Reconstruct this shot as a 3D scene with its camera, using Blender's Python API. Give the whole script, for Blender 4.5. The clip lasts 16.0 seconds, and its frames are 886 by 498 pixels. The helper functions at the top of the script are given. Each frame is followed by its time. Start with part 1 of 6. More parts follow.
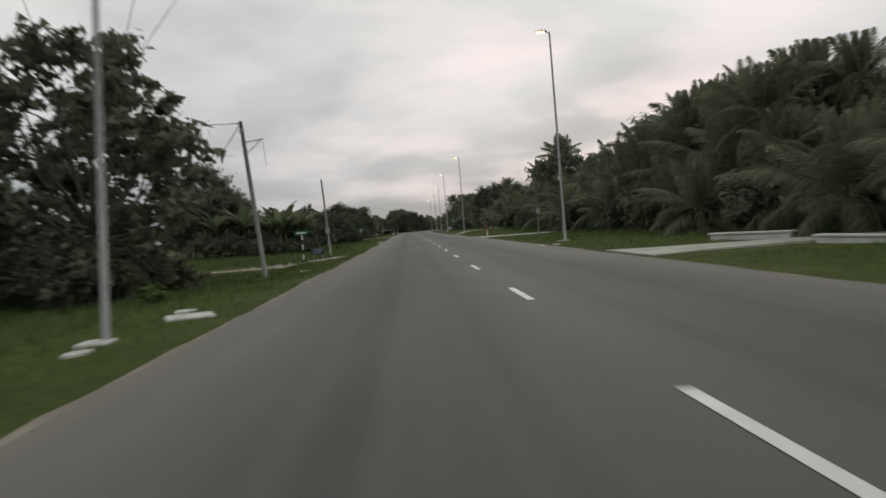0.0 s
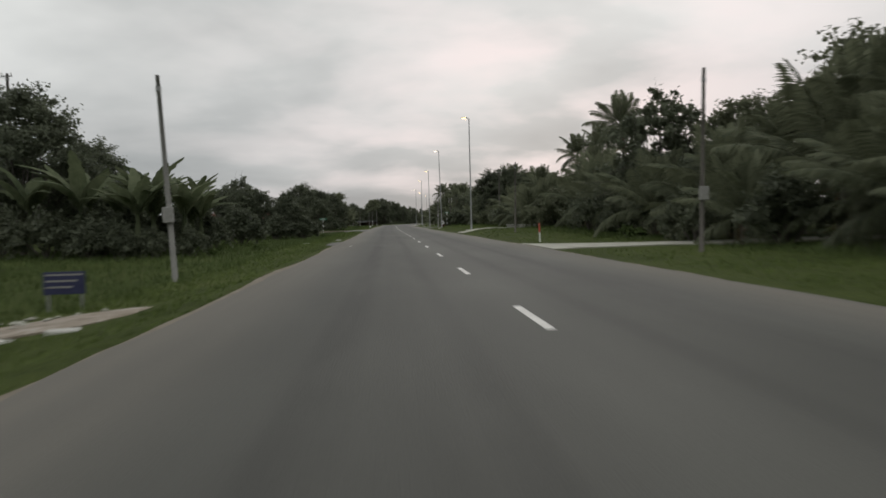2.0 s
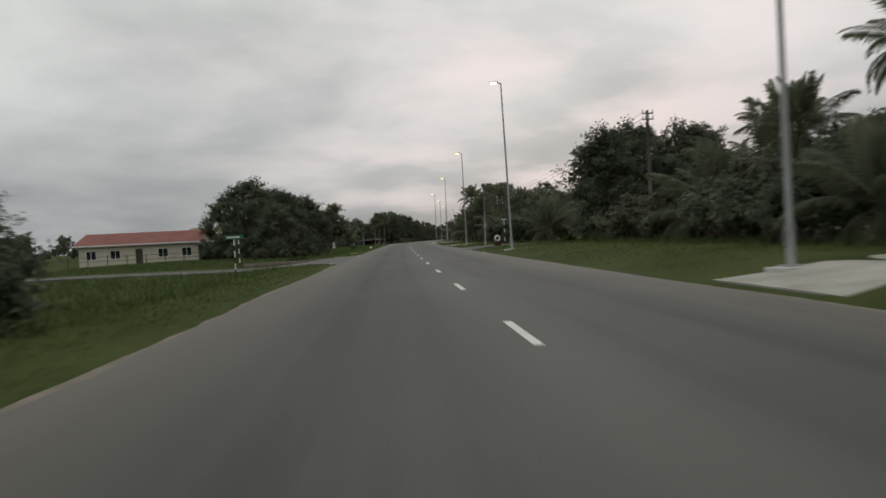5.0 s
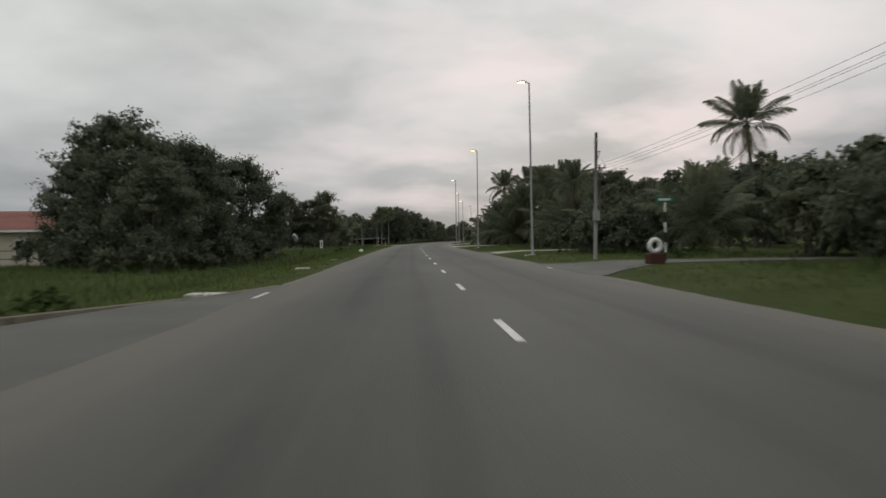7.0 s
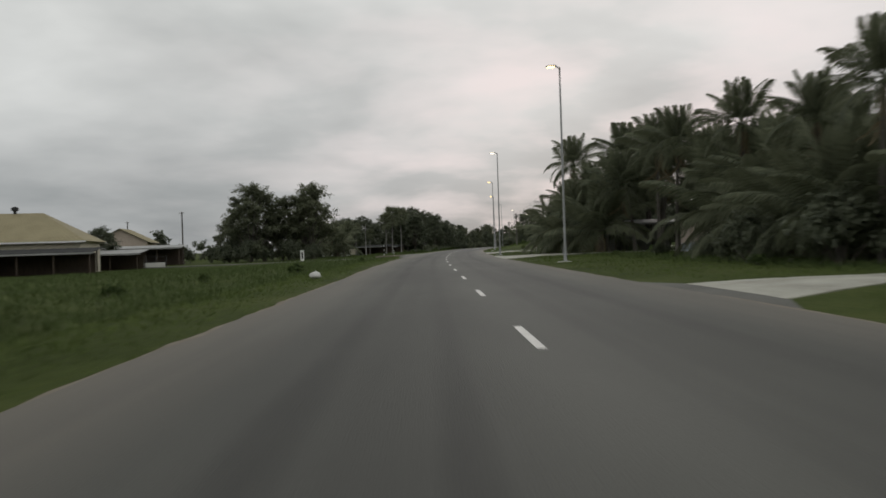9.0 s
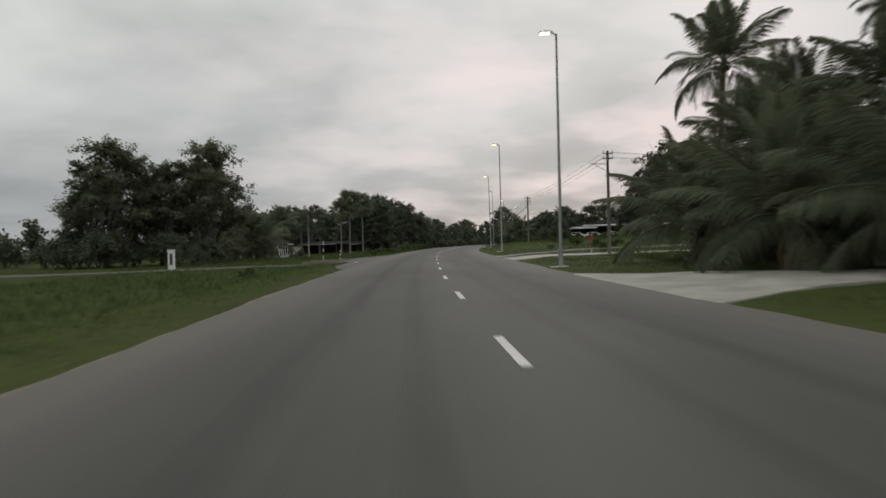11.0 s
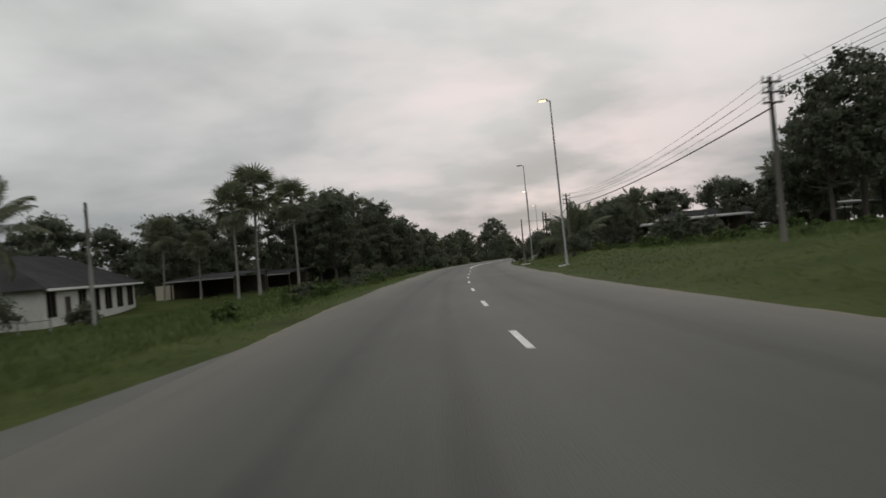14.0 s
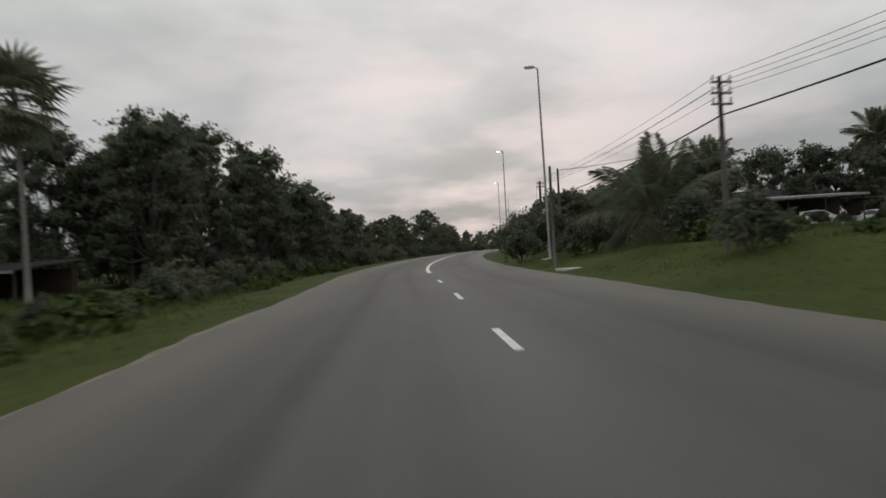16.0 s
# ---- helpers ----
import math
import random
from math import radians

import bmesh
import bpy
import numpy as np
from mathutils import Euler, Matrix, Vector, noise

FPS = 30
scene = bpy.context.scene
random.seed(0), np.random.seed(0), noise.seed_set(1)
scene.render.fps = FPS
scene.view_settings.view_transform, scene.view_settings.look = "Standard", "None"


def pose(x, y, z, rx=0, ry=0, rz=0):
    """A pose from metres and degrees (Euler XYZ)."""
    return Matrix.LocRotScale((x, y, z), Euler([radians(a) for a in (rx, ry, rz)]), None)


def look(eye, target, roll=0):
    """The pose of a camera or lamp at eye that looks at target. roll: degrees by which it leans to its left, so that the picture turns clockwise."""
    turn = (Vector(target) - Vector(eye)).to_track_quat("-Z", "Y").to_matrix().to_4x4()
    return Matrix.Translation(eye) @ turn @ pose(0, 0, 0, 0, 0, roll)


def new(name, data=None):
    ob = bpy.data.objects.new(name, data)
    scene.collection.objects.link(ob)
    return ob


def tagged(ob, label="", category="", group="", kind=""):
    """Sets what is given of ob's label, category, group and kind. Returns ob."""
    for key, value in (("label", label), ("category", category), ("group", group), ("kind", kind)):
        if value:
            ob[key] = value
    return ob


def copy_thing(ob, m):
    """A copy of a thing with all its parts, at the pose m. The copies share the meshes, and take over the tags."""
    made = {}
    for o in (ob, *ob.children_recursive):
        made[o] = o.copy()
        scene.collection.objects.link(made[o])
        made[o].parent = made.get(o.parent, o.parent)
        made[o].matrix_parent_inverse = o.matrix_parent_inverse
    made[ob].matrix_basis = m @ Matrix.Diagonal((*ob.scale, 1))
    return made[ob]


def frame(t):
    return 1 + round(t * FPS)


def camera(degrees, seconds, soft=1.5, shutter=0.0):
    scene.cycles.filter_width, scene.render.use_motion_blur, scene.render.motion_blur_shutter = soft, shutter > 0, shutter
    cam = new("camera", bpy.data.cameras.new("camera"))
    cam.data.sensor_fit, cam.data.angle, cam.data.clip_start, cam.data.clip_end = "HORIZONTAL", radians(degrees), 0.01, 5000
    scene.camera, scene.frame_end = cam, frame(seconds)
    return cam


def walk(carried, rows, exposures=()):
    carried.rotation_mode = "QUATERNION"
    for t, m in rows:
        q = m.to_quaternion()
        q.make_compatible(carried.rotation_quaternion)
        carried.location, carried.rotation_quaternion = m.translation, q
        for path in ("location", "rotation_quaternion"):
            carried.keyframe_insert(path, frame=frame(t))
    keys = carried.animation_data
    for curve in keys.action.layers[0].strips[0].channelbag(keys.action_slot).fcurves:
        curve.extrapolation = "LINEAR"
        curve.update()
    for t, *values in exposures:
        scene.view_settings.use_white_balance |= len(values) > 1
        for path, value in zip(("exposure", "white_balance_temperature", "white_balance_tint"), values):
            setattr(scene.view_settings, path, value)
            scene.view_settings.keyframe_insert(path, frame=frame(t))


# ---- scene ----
cam = camera(61.1, 16.0, soft=1.6, shutter=0.4)

# seconds, eye, yaw (to the left), pitch (up), roll
PATH = [
    (0, (0.00, 0.00, 1.25), -2.71, -1.68, -4.18),
    (0.5, (-0.01, 9.64, 1.27), -4.62, -2.75, -2.14),
    (1, (0.04, 19.42, 1.24), -4.84, -2.68, -2.24),
    (1.5, (0.11, 29.33, 1.23), -4.50, -3.13, -3.15),
    (2, (0.25, 39.36, 1.27), -4.24, -2.18, -1.22),
    (2.5, (0.37, 49.48, 1.26), -4.02, -0.78, 0.41),
    (3, (0.45, 59.71, 1.26), -3.66, -0.47, -2.04),
    (3.5, (0.58, 70.16, 1.24), -3.66, 0.04, 0.04),
    (4, (0.69, 80.85, 1.25), -3.65, -0.88, -0.94),
    (6.5, (0.66, 135.81, 1.21), -3.15, -0.91, -3.45),
    (7, (0.69, 146.89, 1.24), -2.95, -0.81, -0.79),
    (7.5, (0.79, 158.05, 1.25), -2.27, -0.28, -1.17),
    (8, (0.88, 169.32, 1.26), -2.03, 0.86, 0.86),
    (8.5, (0.93, 180.69, 1.23), -1.62, -0.34, -3.31),
    (9, (0.96, 192.14, 1.23), -1.64, -0.29, -1.85),
    (9.5, (1.02, 203.62, 1.26), -2.52, -0.46, -2.74),
    (10, (1.05, 215.19, 1.29), -2.96, -0.82, -2.16),
    (12.5, (2.70, 272.96, 1.22), -5.16, 0.03, -2.15),
    (13, (3.15, 284.54, 1.22), -5.45, 0.00, -4.01),
    (13.5, (3.79, 296.15, 1.24), -5.09, 0.01, -6.65),
    (14, (4.44, 307.82, 1.28), -5.14, 0.79, -4.92),
    (14.5, (5.30, 319.49, 1.27), -6.26, 0.43, -4.30),
    (15, (6.26, 331.17, 1.24), -8.40, 1.44, -0.90),
    (15.5, (7.42, 342.76, 1.27), -8.59, 0.86, -4.49),
    (16, (8.73, 354.35, 1.23), -10.51, -0.06, -3.11),
]


def aim(eye, yaw, pitch, roll):
    a, b = radians(yaw), radians(pitch)
    ahead = Vector((-math.sin(a) * math.cos(b), math.cos(a) * math.cos(b), math.sin(b)))
    return look(eye, Vector(eye) + ahead, roll)


walk(cam, [(t, aim(eye, yaw, pitch, roll)) for t, eye, yaw, pitch, roll in PATH], [(0, 0.10), (2.5, 0.06), (3.5, -0.04), (9, -0.04), (12.5, -0.08), (16, -0.10)])

# ---- world and light: overcast dusk, a faint pink break low ahead on the right ----
SUN_AZ, SUN_EL = 14.0, 9.0
world = bpy.data.worlds.new("overcast_dusk")
scene.world = world
world.use_nodes = True
wn, wl = world.node_tree.nodes, world.node_tree.links
wn.clear()


def wnode(kind, **settings):
    n = wn.new(kind)
    for k, v in settings.items():
        n.inputs[k].default_value = v
    return n


def wmath(op, a, b=None, clamp=False):
    n = wn.new("ShaderNodeMath")
    n.operation, n.use_clamp = op, clamp
    for i, v in enumerate((a, b)):
        if v is None:
            continue
        if isinstance(v, (int, float)):
            n.inputs[i].default_value = v
        else:
            wl.new(v, n.inputs[i])
    return n.outputs[0]


def wmix(fac, a, b):
    n = wn.new("ShaderNodeMix")
    n.data_type = "RGBA"
    for i, v in ((0, fac), (6, a), (7, b)):
        if isinstance(v, (int, float)):
            n.inputs[i].default_value = v
        elif isinstance(v, tuple):
            n.inputs[i].default_value = (*v, 1)
        else:
            wl.new(v, n.inputs[i])
    return n.outputs[2]


coords = wn.new("ShaderNodeTexCoord")
sep = wn.new("ShaderNodeSeparateXYZ")
wl.new(coords.outputs["Generated"], sep.inputs[0])
up = wmath("MAXIMUM", sep.outputs[2], 0.0)
flat = wmath("ADD", up, 0.20)
comb = wn.new("ShaderNodeCombineXYZ")
wl.new(wmath("DIVIDE", sep.outputs[0], flat), comb.inputs[0])
wl.new(wmath("DIVIDE", sep.outputs[1], flat), comb.inputs[1])
cloud = wnode("ShaderNodeTexNoise", Scale=0.50, Detail=5.0, Roughness=0.48, Distortion=0.15)
wl.new(comb.outputs[0], cloud.inputs["Vector"])
cloud2 = wnode("ShaderNodeTexNoise", Scale=1.2, Detail=5.0, Roughness=0.50, Distortion=0.12)
wl.new(comb.outputs[0], cloud2.inputs["Vector"])
mixn = wmath("ADD", wmath("MULTIPLY", cloud.outputs[0], 0.7), wmath("MULTIPLY", cloud2.outputs[0], 0.3))
thick = wn.new("ShaderNodeMapRange")
wl.new(mixn, thick.inputs[0])
for i, v in ((1, 0.415), (2, 0.575), (3, 0.0), (4, 1.0)):
    thick.inputs[i].default_value = v
low = wmath("SUBTRACT", 1.0, wmath("MULTIPLY", up, 3.2), True)
dark = wmix(low, (0.500, 0.515, 0.506), (0.262, 0.282, 0.294))
light = wmix(low, (0.880, 0.892, 0.868), (0.405, 0.420, 0.428))
grey = wmix(thick.outputs[0], dark, light)
sunway = (math.sin(radians(SUN_AZ)) * math.cos(radians(SUN_EL)), math.cos(radians(SUN_AZ)) * math.cos(radians(SUN_EL)), math.sin(radians(SUN_EL)))
dot = wn.new("ShaderNodeVectorMath")
dot.operation = "DOT_PRODUCT"
wl.new(coords.outputs["Generated"], dot.inputs[0])
dot.inputs[1].default_value = sunway
near_sun = wmath("POWER", wmath("MAXIMUM", dot.outputs["Value"], 0.0), 15.0)
rift = wn.new("ShaderNodeMapRange")
wl.new(cloud2.outputs[0], rift.inputs[0])
for i, v in ((1, 0.44), (2, 0.60), (3, 0.0), (4, 1.0)):
    rift.inputs[i].default_value = v
pink_amount = wmath("MULTIPLY", near_sun, wmath("ADD", wmath("MULTIPLY", rift.outputs[0], 0.68), 0.14), True)
tinted = wmix(pink_amount, grey, (0.90, 0.775, 0.765))
sky = wn.new("ShaderNodeTexSky")
sky.sky_type, sky.sun_disc = "NISHITA", False
sky.sun_elevation, sky.sun_rotation = radians(SUN_EL), radians(SUN_AZ)
skybit = wn.new("ShaderNodeVectorMath")
skybit.operation = "SCALE"
skybit.inputs["Scale"].default_value = 0.0012
wl.new(sky.outputs[0], skybit.inputs[0])
total = wn.new("ShaderNodeVectorMath")
total.operation = "ADD"
wl.new(tinted, total.inputs[0])
wl.new(skybit.outputs[0], total.inputs[1])
back = wnode("ShaderNodeBackground", Strength=1.0)
wl.new(total.outputs[0], back.inputs["Color"])
wl.new(back.outputs[0], wn.new("ShaderNodeOutputWorld").inputs[0])

sun = new("sun", bpy.data.lights.new("sun", "SUN"))
sun.data.energy, sun.data.angle, sun.data.color = 0.5, radians(25), (1.0, 0.94, 0.90)
sun.matrix_world = look((0, 0, 60), tuple(-60 * v + (60 if i == 2 else 0) for i, v in enumerate(sunway)))


# ---- materials ----
def mat(name, cols, scale=4.0, fine=40.0, rough=0.8, bump=0.3, metal=0.0, spec=0.3, stretch=(1, 1, 1), islands=0.0, uv=False, leafy=0.0):
    """Two or three colours led by coarse and fine noise, with fine relief."""
    m = bpy.data.materials.new(name)
    m.use_nodes = True
    nodes, links = m.node_tree.nodes, m.node_tree.links
    bsdf = nodes["Principled BSDF"]
    tc, mp = nodes.new("ShaderNodeTexCoord"), nodes.new("ShaderNodeMapping")
    mp.inputs["Scale"].default_value = stretch
    links.new(tc.outputs["UV" if uv else "Object"], mp.inputs[0])
    a, b = nodes.new("ShaderNodeTexNoise"), nodes.new("ShaderNodeTexNoise")
    for n, s, d in ((a, scale, 4.0), (b, fine, 3.0)):
        n.inputs["Scale"].default_value, n.inputs["Detail"].default_value = s, d
        links.new(mp.outputs[0], n.inputs["Vector"])
    mix = nodes.new("ShaderNodeMath")
    mix.operation = "MULTIPLY_ADD"
    links.new(b.outputs[0], mix.inputs[0])
    mix.inputs[1].default_value = 0.4
    half = nodes.new("ShaderNodeMath")
    half.operation = "MULTIPLY"
    links.new(a.outputs[0], half.inputs[0])
    half.inputs[1].default_value = 0.6
    links.new(half.outputs[0], mix.inputs[2])
    value = mix.outputs[0]
    if islands:
        geo = nodes.new("ShaderNodeNewGeometry")
        obi = nodes.new("ShaderNodeObjectInfo")
        s1, s2 = nodes.new("ShaderNodeMath"), nodes.new("ShaderNodeMath")
        s1.operation = s2.operation = "MULTIPLY_ADD"
        links.new(geo.outputs["Random Per Island"], s1.inputs[0])
        s1.inputs[1].default_value = islands
        s1.inputs[2].default_value = -islands * 0.5
        links.new(obi.outputs["Random"], s2.inputs[0])
        s2.inputs[1].default_value = islands * 0.7
        links.new(s1.outputs[0], s2.inputs[2])
        add = nodes.new("ShaderNodeMath")
        links.new(value, add.inputs[0])
        links.new(s2.outputs[0], add.inputs[1])
        value = add.outputs[0]
    ramp = nodes.new("ShaderNodeValToRGB")
    while len(ramp.color_ramp.elements) < len(cols):
        ramp.color_ramp.elements.new(0.5)
    for i, c in enumerate(cols):
        ramp.color_ramp.elements[i].position = 0.3 + 0.4 * i / (len(cols) - 1)
        ramp.color_ramp.elements[i].color = (*c, 1)
    links.new(value, ramp.inputs[0])
    links.new(ramp.outputs[0], bsdf.inputs["Base Color"])
    bsdf.inputs["Roughness"].default_value, bsdf.inputs["Metallic"].default_value = rough, metal
    bsdf.inputs["Specular IOR Level"].default_value = spec
    if leafy:
        thin, both = nodes.new("ShaderNodeBsdfTranslucent"), nodes.new("ShaderNodeMixShader")
        links.new(ramp.outputs[0], thin.inputs["Color"])
        both.inputs[0].default_value = leafy
        links.new(bsdf.outputs[0], both.inputs[1])
        links.new(thin.outputs[0], both.inputs[2])
        links.new(both.outputs[0], nodes["Material Output"].inputs["Surface"])
    if bump:
        bm_ = nodes.new("ShaderNodeBump")
        bm_.inputs["Strength"].default_value, bm_.inputs["Distance"].default_value = bump, 0.02
        links.new(b.outputs[0], bm_.inputs["Height"])
        links.new(bm_.outputs[0], bsdf.inputs["Normal"])
    return m


def glow(name, colour, strength):
    m = bpy.data.materials.new(name)
    m.use_nodes = True
    b = m.node_tree.nodes["Principled BSDF"]
    b.inputs["Emission Color"].default_value = (*colour, 1)
    b.inputs["Emission Strength"].default_value = strength
    return m


M_ASPHALT = mat("worn_asphalt", [(0.0660, 0.0655, 0.0590), (0.0890, 0.0880, 0.0790), (0.1180, 0.1165, 0.1050)], 0.35, 60, 0.82, 0.5, stretch=(1, 0.25, 1), uv=True)
M_SIDEROAD = mat("side_road_asphalt", [(0.0820, 0.0810, 0.0725), (0.1310, 0.1290, 0.1160)], 0.5, 40, 0.85, 0.5)
M_PAINT = mat("road_paint", [(0.42, 0.41, 0.39), (0.68, 0.67, 0.64)], 3, 40, 0.6, 0.2)
M_CONCRETE = mat("weathered_concrete", [(0.22, 0.212, 0.18), (0.36, 0.352, 0.305), (0.48, 0.472, 0.415)], 0.8, 20, 0.85, 0.4)
M_TRACK = mat("worn_grey_concrete", [(0.15, 0.145, 0.13), (0.22, 0.215, 0.195), (0.30, 0.29, 0.265)], 0.6, 18, 0.9, 0.5)
M_PALE = mat("pale_concrete", [(0.40, 0.39, 0.36), (0.58, 0.57, 0.54)], 2, 25, 0.85, 0.4)
M_GROUND = mat("grassy_earth", [(0.029, 0.039, 0.012), (0.053, 0.069, 0.021), (0.084, 0.096, 0.034)], 0.22, 6, 0.95, 0.6, spec=0.03)
M_SOIL = mat("bare_verge_soil", [(0.15, 0.128, 0.10), (0.27, 0.24, 0.20)], 1.5, 30, 0.95, 0.6, spec=0.1)
M_GRASS = mat("grass_blades", [(0.0430, 0.0640, 0.0180), (0.0770, 0.1090, 0.0310), (0.1200, 0.1560, 0.0520)], 0.15, 1.2, 0.85, 0, islands=0.35, spec=0.05)
M_WEED = mat("tall_weeds", [(0.0300, 0.0470, 0.0150), (0.0560, 0.0820, 0.0260), (0.0910, 0.1220, 0.0440)], 0.2, 1.5, 0.8, 0, islands=0.28, spec=0.1)
M_LEAF = mat("dark_broad_leaves", [(0.052, 0.062, 0.042), (0.094, 0.108, 0.070), (0.140, 0.156, 0.104)], 0.3, 2, 0.6, 0, islands=0.22, spec=0.3, leafy=0.45)
M_LEAF2 = mat("olive_leaves", [(0.058, 0.067, 0.042), (0.104, 0.116, 0.070), (0.154, 0.166, 0.104)], 0.3, 2, 0.6, 0, islands=0.24, spec=0.3, leafy=0.45)
M_PALM = mat("palm_leaflets", [(0.056, 0.066, 0.044), (0.106, 0.120, 0.074), (0.170, 0.184, 0.118)], 0.4, 3, 0.65, 0, islands=0.28, spec=0.2, leafy=0.35)
M_DRYFROND = mat("dry_frond", [(0.10, 0.08, 0.045), (0.19, 0.15, 0.09)], 0.6, 5, 0.8, 0, islands=0.3)
M_BANANA = mat("banana_leaf", [(0.048, 0.062, 0.034), (0.090, 0.112, 0.060), (0.140, 0.160, 0.092)], 0.6, 5, 0.7, 0.1, islands=0.3, spec=0.15, leafy=0.35)
M_BARK = mat("grey_bark", [(0.045, 0.040, 0.034), (0.10, 0.09, 0.078), (0.15, 0.135, 0.12)], 2, 20, 0.9, 0.8, stretch=(1, 1, 0.3))
M_PALEBARK = mat("pale_palm_trunk", [(0.13, 0.125, 0.115), (0.25, 0.24, 0.225)], 2, 14, 0.9, 0.6, stretch=(0.4, 0.4, 3))
M_STEEL = mat("galvanised_steel", [(0.20, 0.205, 0.205), (0.32, 0.325, 0.32)], 2, 25, 0.5, 0.1, metal=0.4)
M_WOODPOLE = mat("weathered_timber_pole", [(0.075, 0.068, 0.060), (0.16, 0.148, 0.132)], 2, 14, 0.9, 0.6, stretch=(3, 3, 0.3))
M_GREYPOLE = mat("grey_concrete_pole", [(0.17, 0.165, 0.155), (0.27, 0.265, 0.25)], 1.5, 18, 0.85, 0.3)
M_DARK = mat("dark_metal", [(0.02, 0.02, 0.021), (0.045, 0.045, 0.046)], 3, 25, 0.5, 0.1)
M_WIRE = mat("black_cable", [(0.018, 0.018, 0.018), (0.035, 0.035, 0.035)], 3, 20, 0.6, 0)
M_WHITE = mat("white_paint", [(0.60, 0.60, 0.58), (0.80, 0.80, 0.78)], 2, 15, 0.5, 0.1)
M_BLACK = mat("black_paint", [(0.015, 0.015, 0.015), (0.035, 0.035, 0.035)], 2, 15, 0.5, 0.1)
M_RED = mat("faded_red_paint", [(0.40, 0.065, 0.045), (0.58, 0.12, 0.085)], 3, 15, 0.6, 0.1)
M_SIGNRED = mat("faded_dark_red_paint", [(0.20, 0.035, 0.026), (0.32, 0.062, 0.046)], 3, 15, 0.7, 0.1)
M_GREEN = mat("green_sign_sheet", [(0.02, 0.10, 0.06), (0.035, 0.15, 0.09)], 3, 15, 0.4, 0.05)
M_CREAM = mat("cream_render", [(0.42, 0.385, 0.30), (0.58, 0.54, 0.44)], 0.8, 12, 0.9, 0.2)
M_PINK = mat("pinkish_render", [(0.40, 0.33, 0.28), (0.52, 0.44, 0.38)], 0.8, 12, 0.9, 0.2)
M_WHITEWALL = mat("whitewashed_wall", [(0.42, 0.41, 0.38), (0.64, 0.63, 0.60)], 0.7, 10, 0.9, 0.2)
M_DADO = mat("faded_blue_wash", [(0.20, 0.23, 0.27), (0.36, 0.39, 0.43)], 1.5, 12, 0.9, 0.2)
M_GREYWALL = mat("grey_block_wall", [(0.20, 0.195, 0.185), (0.32, 0.315, 0.30)], 0.9, 10, 0.9, 0.3)
M_BROWNBOARD = mat("dark_timber_boards", [(0.045, 0.033, 0.025), (0.095, 0.072, 0.055)], 2, 14, 0.85, 0.5, stretch=(4, 4, 0.5))
M_REDROOF = mat("rust_red_roof_sheet", [(0.16, 0.055, 0.042), (0.27, 0.10, 0.08)], 0.6, 10, 0.7, 0.2)
M_YELLOWROOF = mat("mustard_roof_tiles", [(0.210, 0.180, 0.105), (0.310, 0.270, 0.165)], 0.6, 10, 0.8, 0.3)
M_GREYROOF = mat("weathered_zinc_roof", [(0.20, 0.20, 0.195), (0.36, 0.36, 0.35)], 0.5, 8, 0.55, 0.2, metal=0.15)
M_DARKROOF = mat("dark_grey_roof_sheet", [(0.026, 0.027, 0.027), (0.05, 0.05, 0.05)], 0.6, 8, 0.9, 0.2, spec=0.1)
M_SAND = mat("sandy_rubble", [(0.16, 0.125, 0.095), (0.27, 0.23, 0.19), (0.42, 0.39, 0.35)], 1.6, 9, 0.95, 0.8, spec=0.1)
M_BLUE = mat("dark_blue_board", [(0.022, 0.024, 0.065), (0.04, 0.045, 0.10)], 3, 15, 0.5, 0.05)
M_CARWHITE = mat("white_car_paint", [(0.66, 0.66, 0.65), (0.76, 0.76, 0.75)], 1.5, 8, 0.25, 0, spec=0.5)
M_CARDARK = mat("dark_car_paint", [(0.03, 0.03, 0.033), (0.05, 0.05, 0.055)], 1.5, 8, 0.25, 0, spec=0.5)
M_TYRE = mat("tyre_rubber", [(0.014, 0.014, 0.014), (0.03, 0.03, 0.03)], 4, 30, 0.85, 0.2)
M_GLASS = mat("dark_window_glass", [(0.010, 0.012, 0.013), (0.022, 0.025, 0.026)], 1, 5, 0.08, 0, spec=0.6)
M_LAMP = glow("sodium_lamp", (1.0, 0.68, 0.26), 4.0)
M_LAMPCOOL = glow("cool_lamp", (1.0, 0.88, 0.66), 3.4)
M_PLINTH = mat("faded_oxide_red_plinth", [(0.040, 0.016, 0.013), (0.095, 0.032, 0.026)], 4, 25, 0.8, 0.3)
M_LAMPOFF = mat("unlit_lamp_lens", [(0.28, 0.28, 0.26), (0.4, 0.4, 0.38)], 3, 15, 0.3, 0)
M_TAIL = glow("head_light", (1.0, 0.97, 0.9), 1.1)


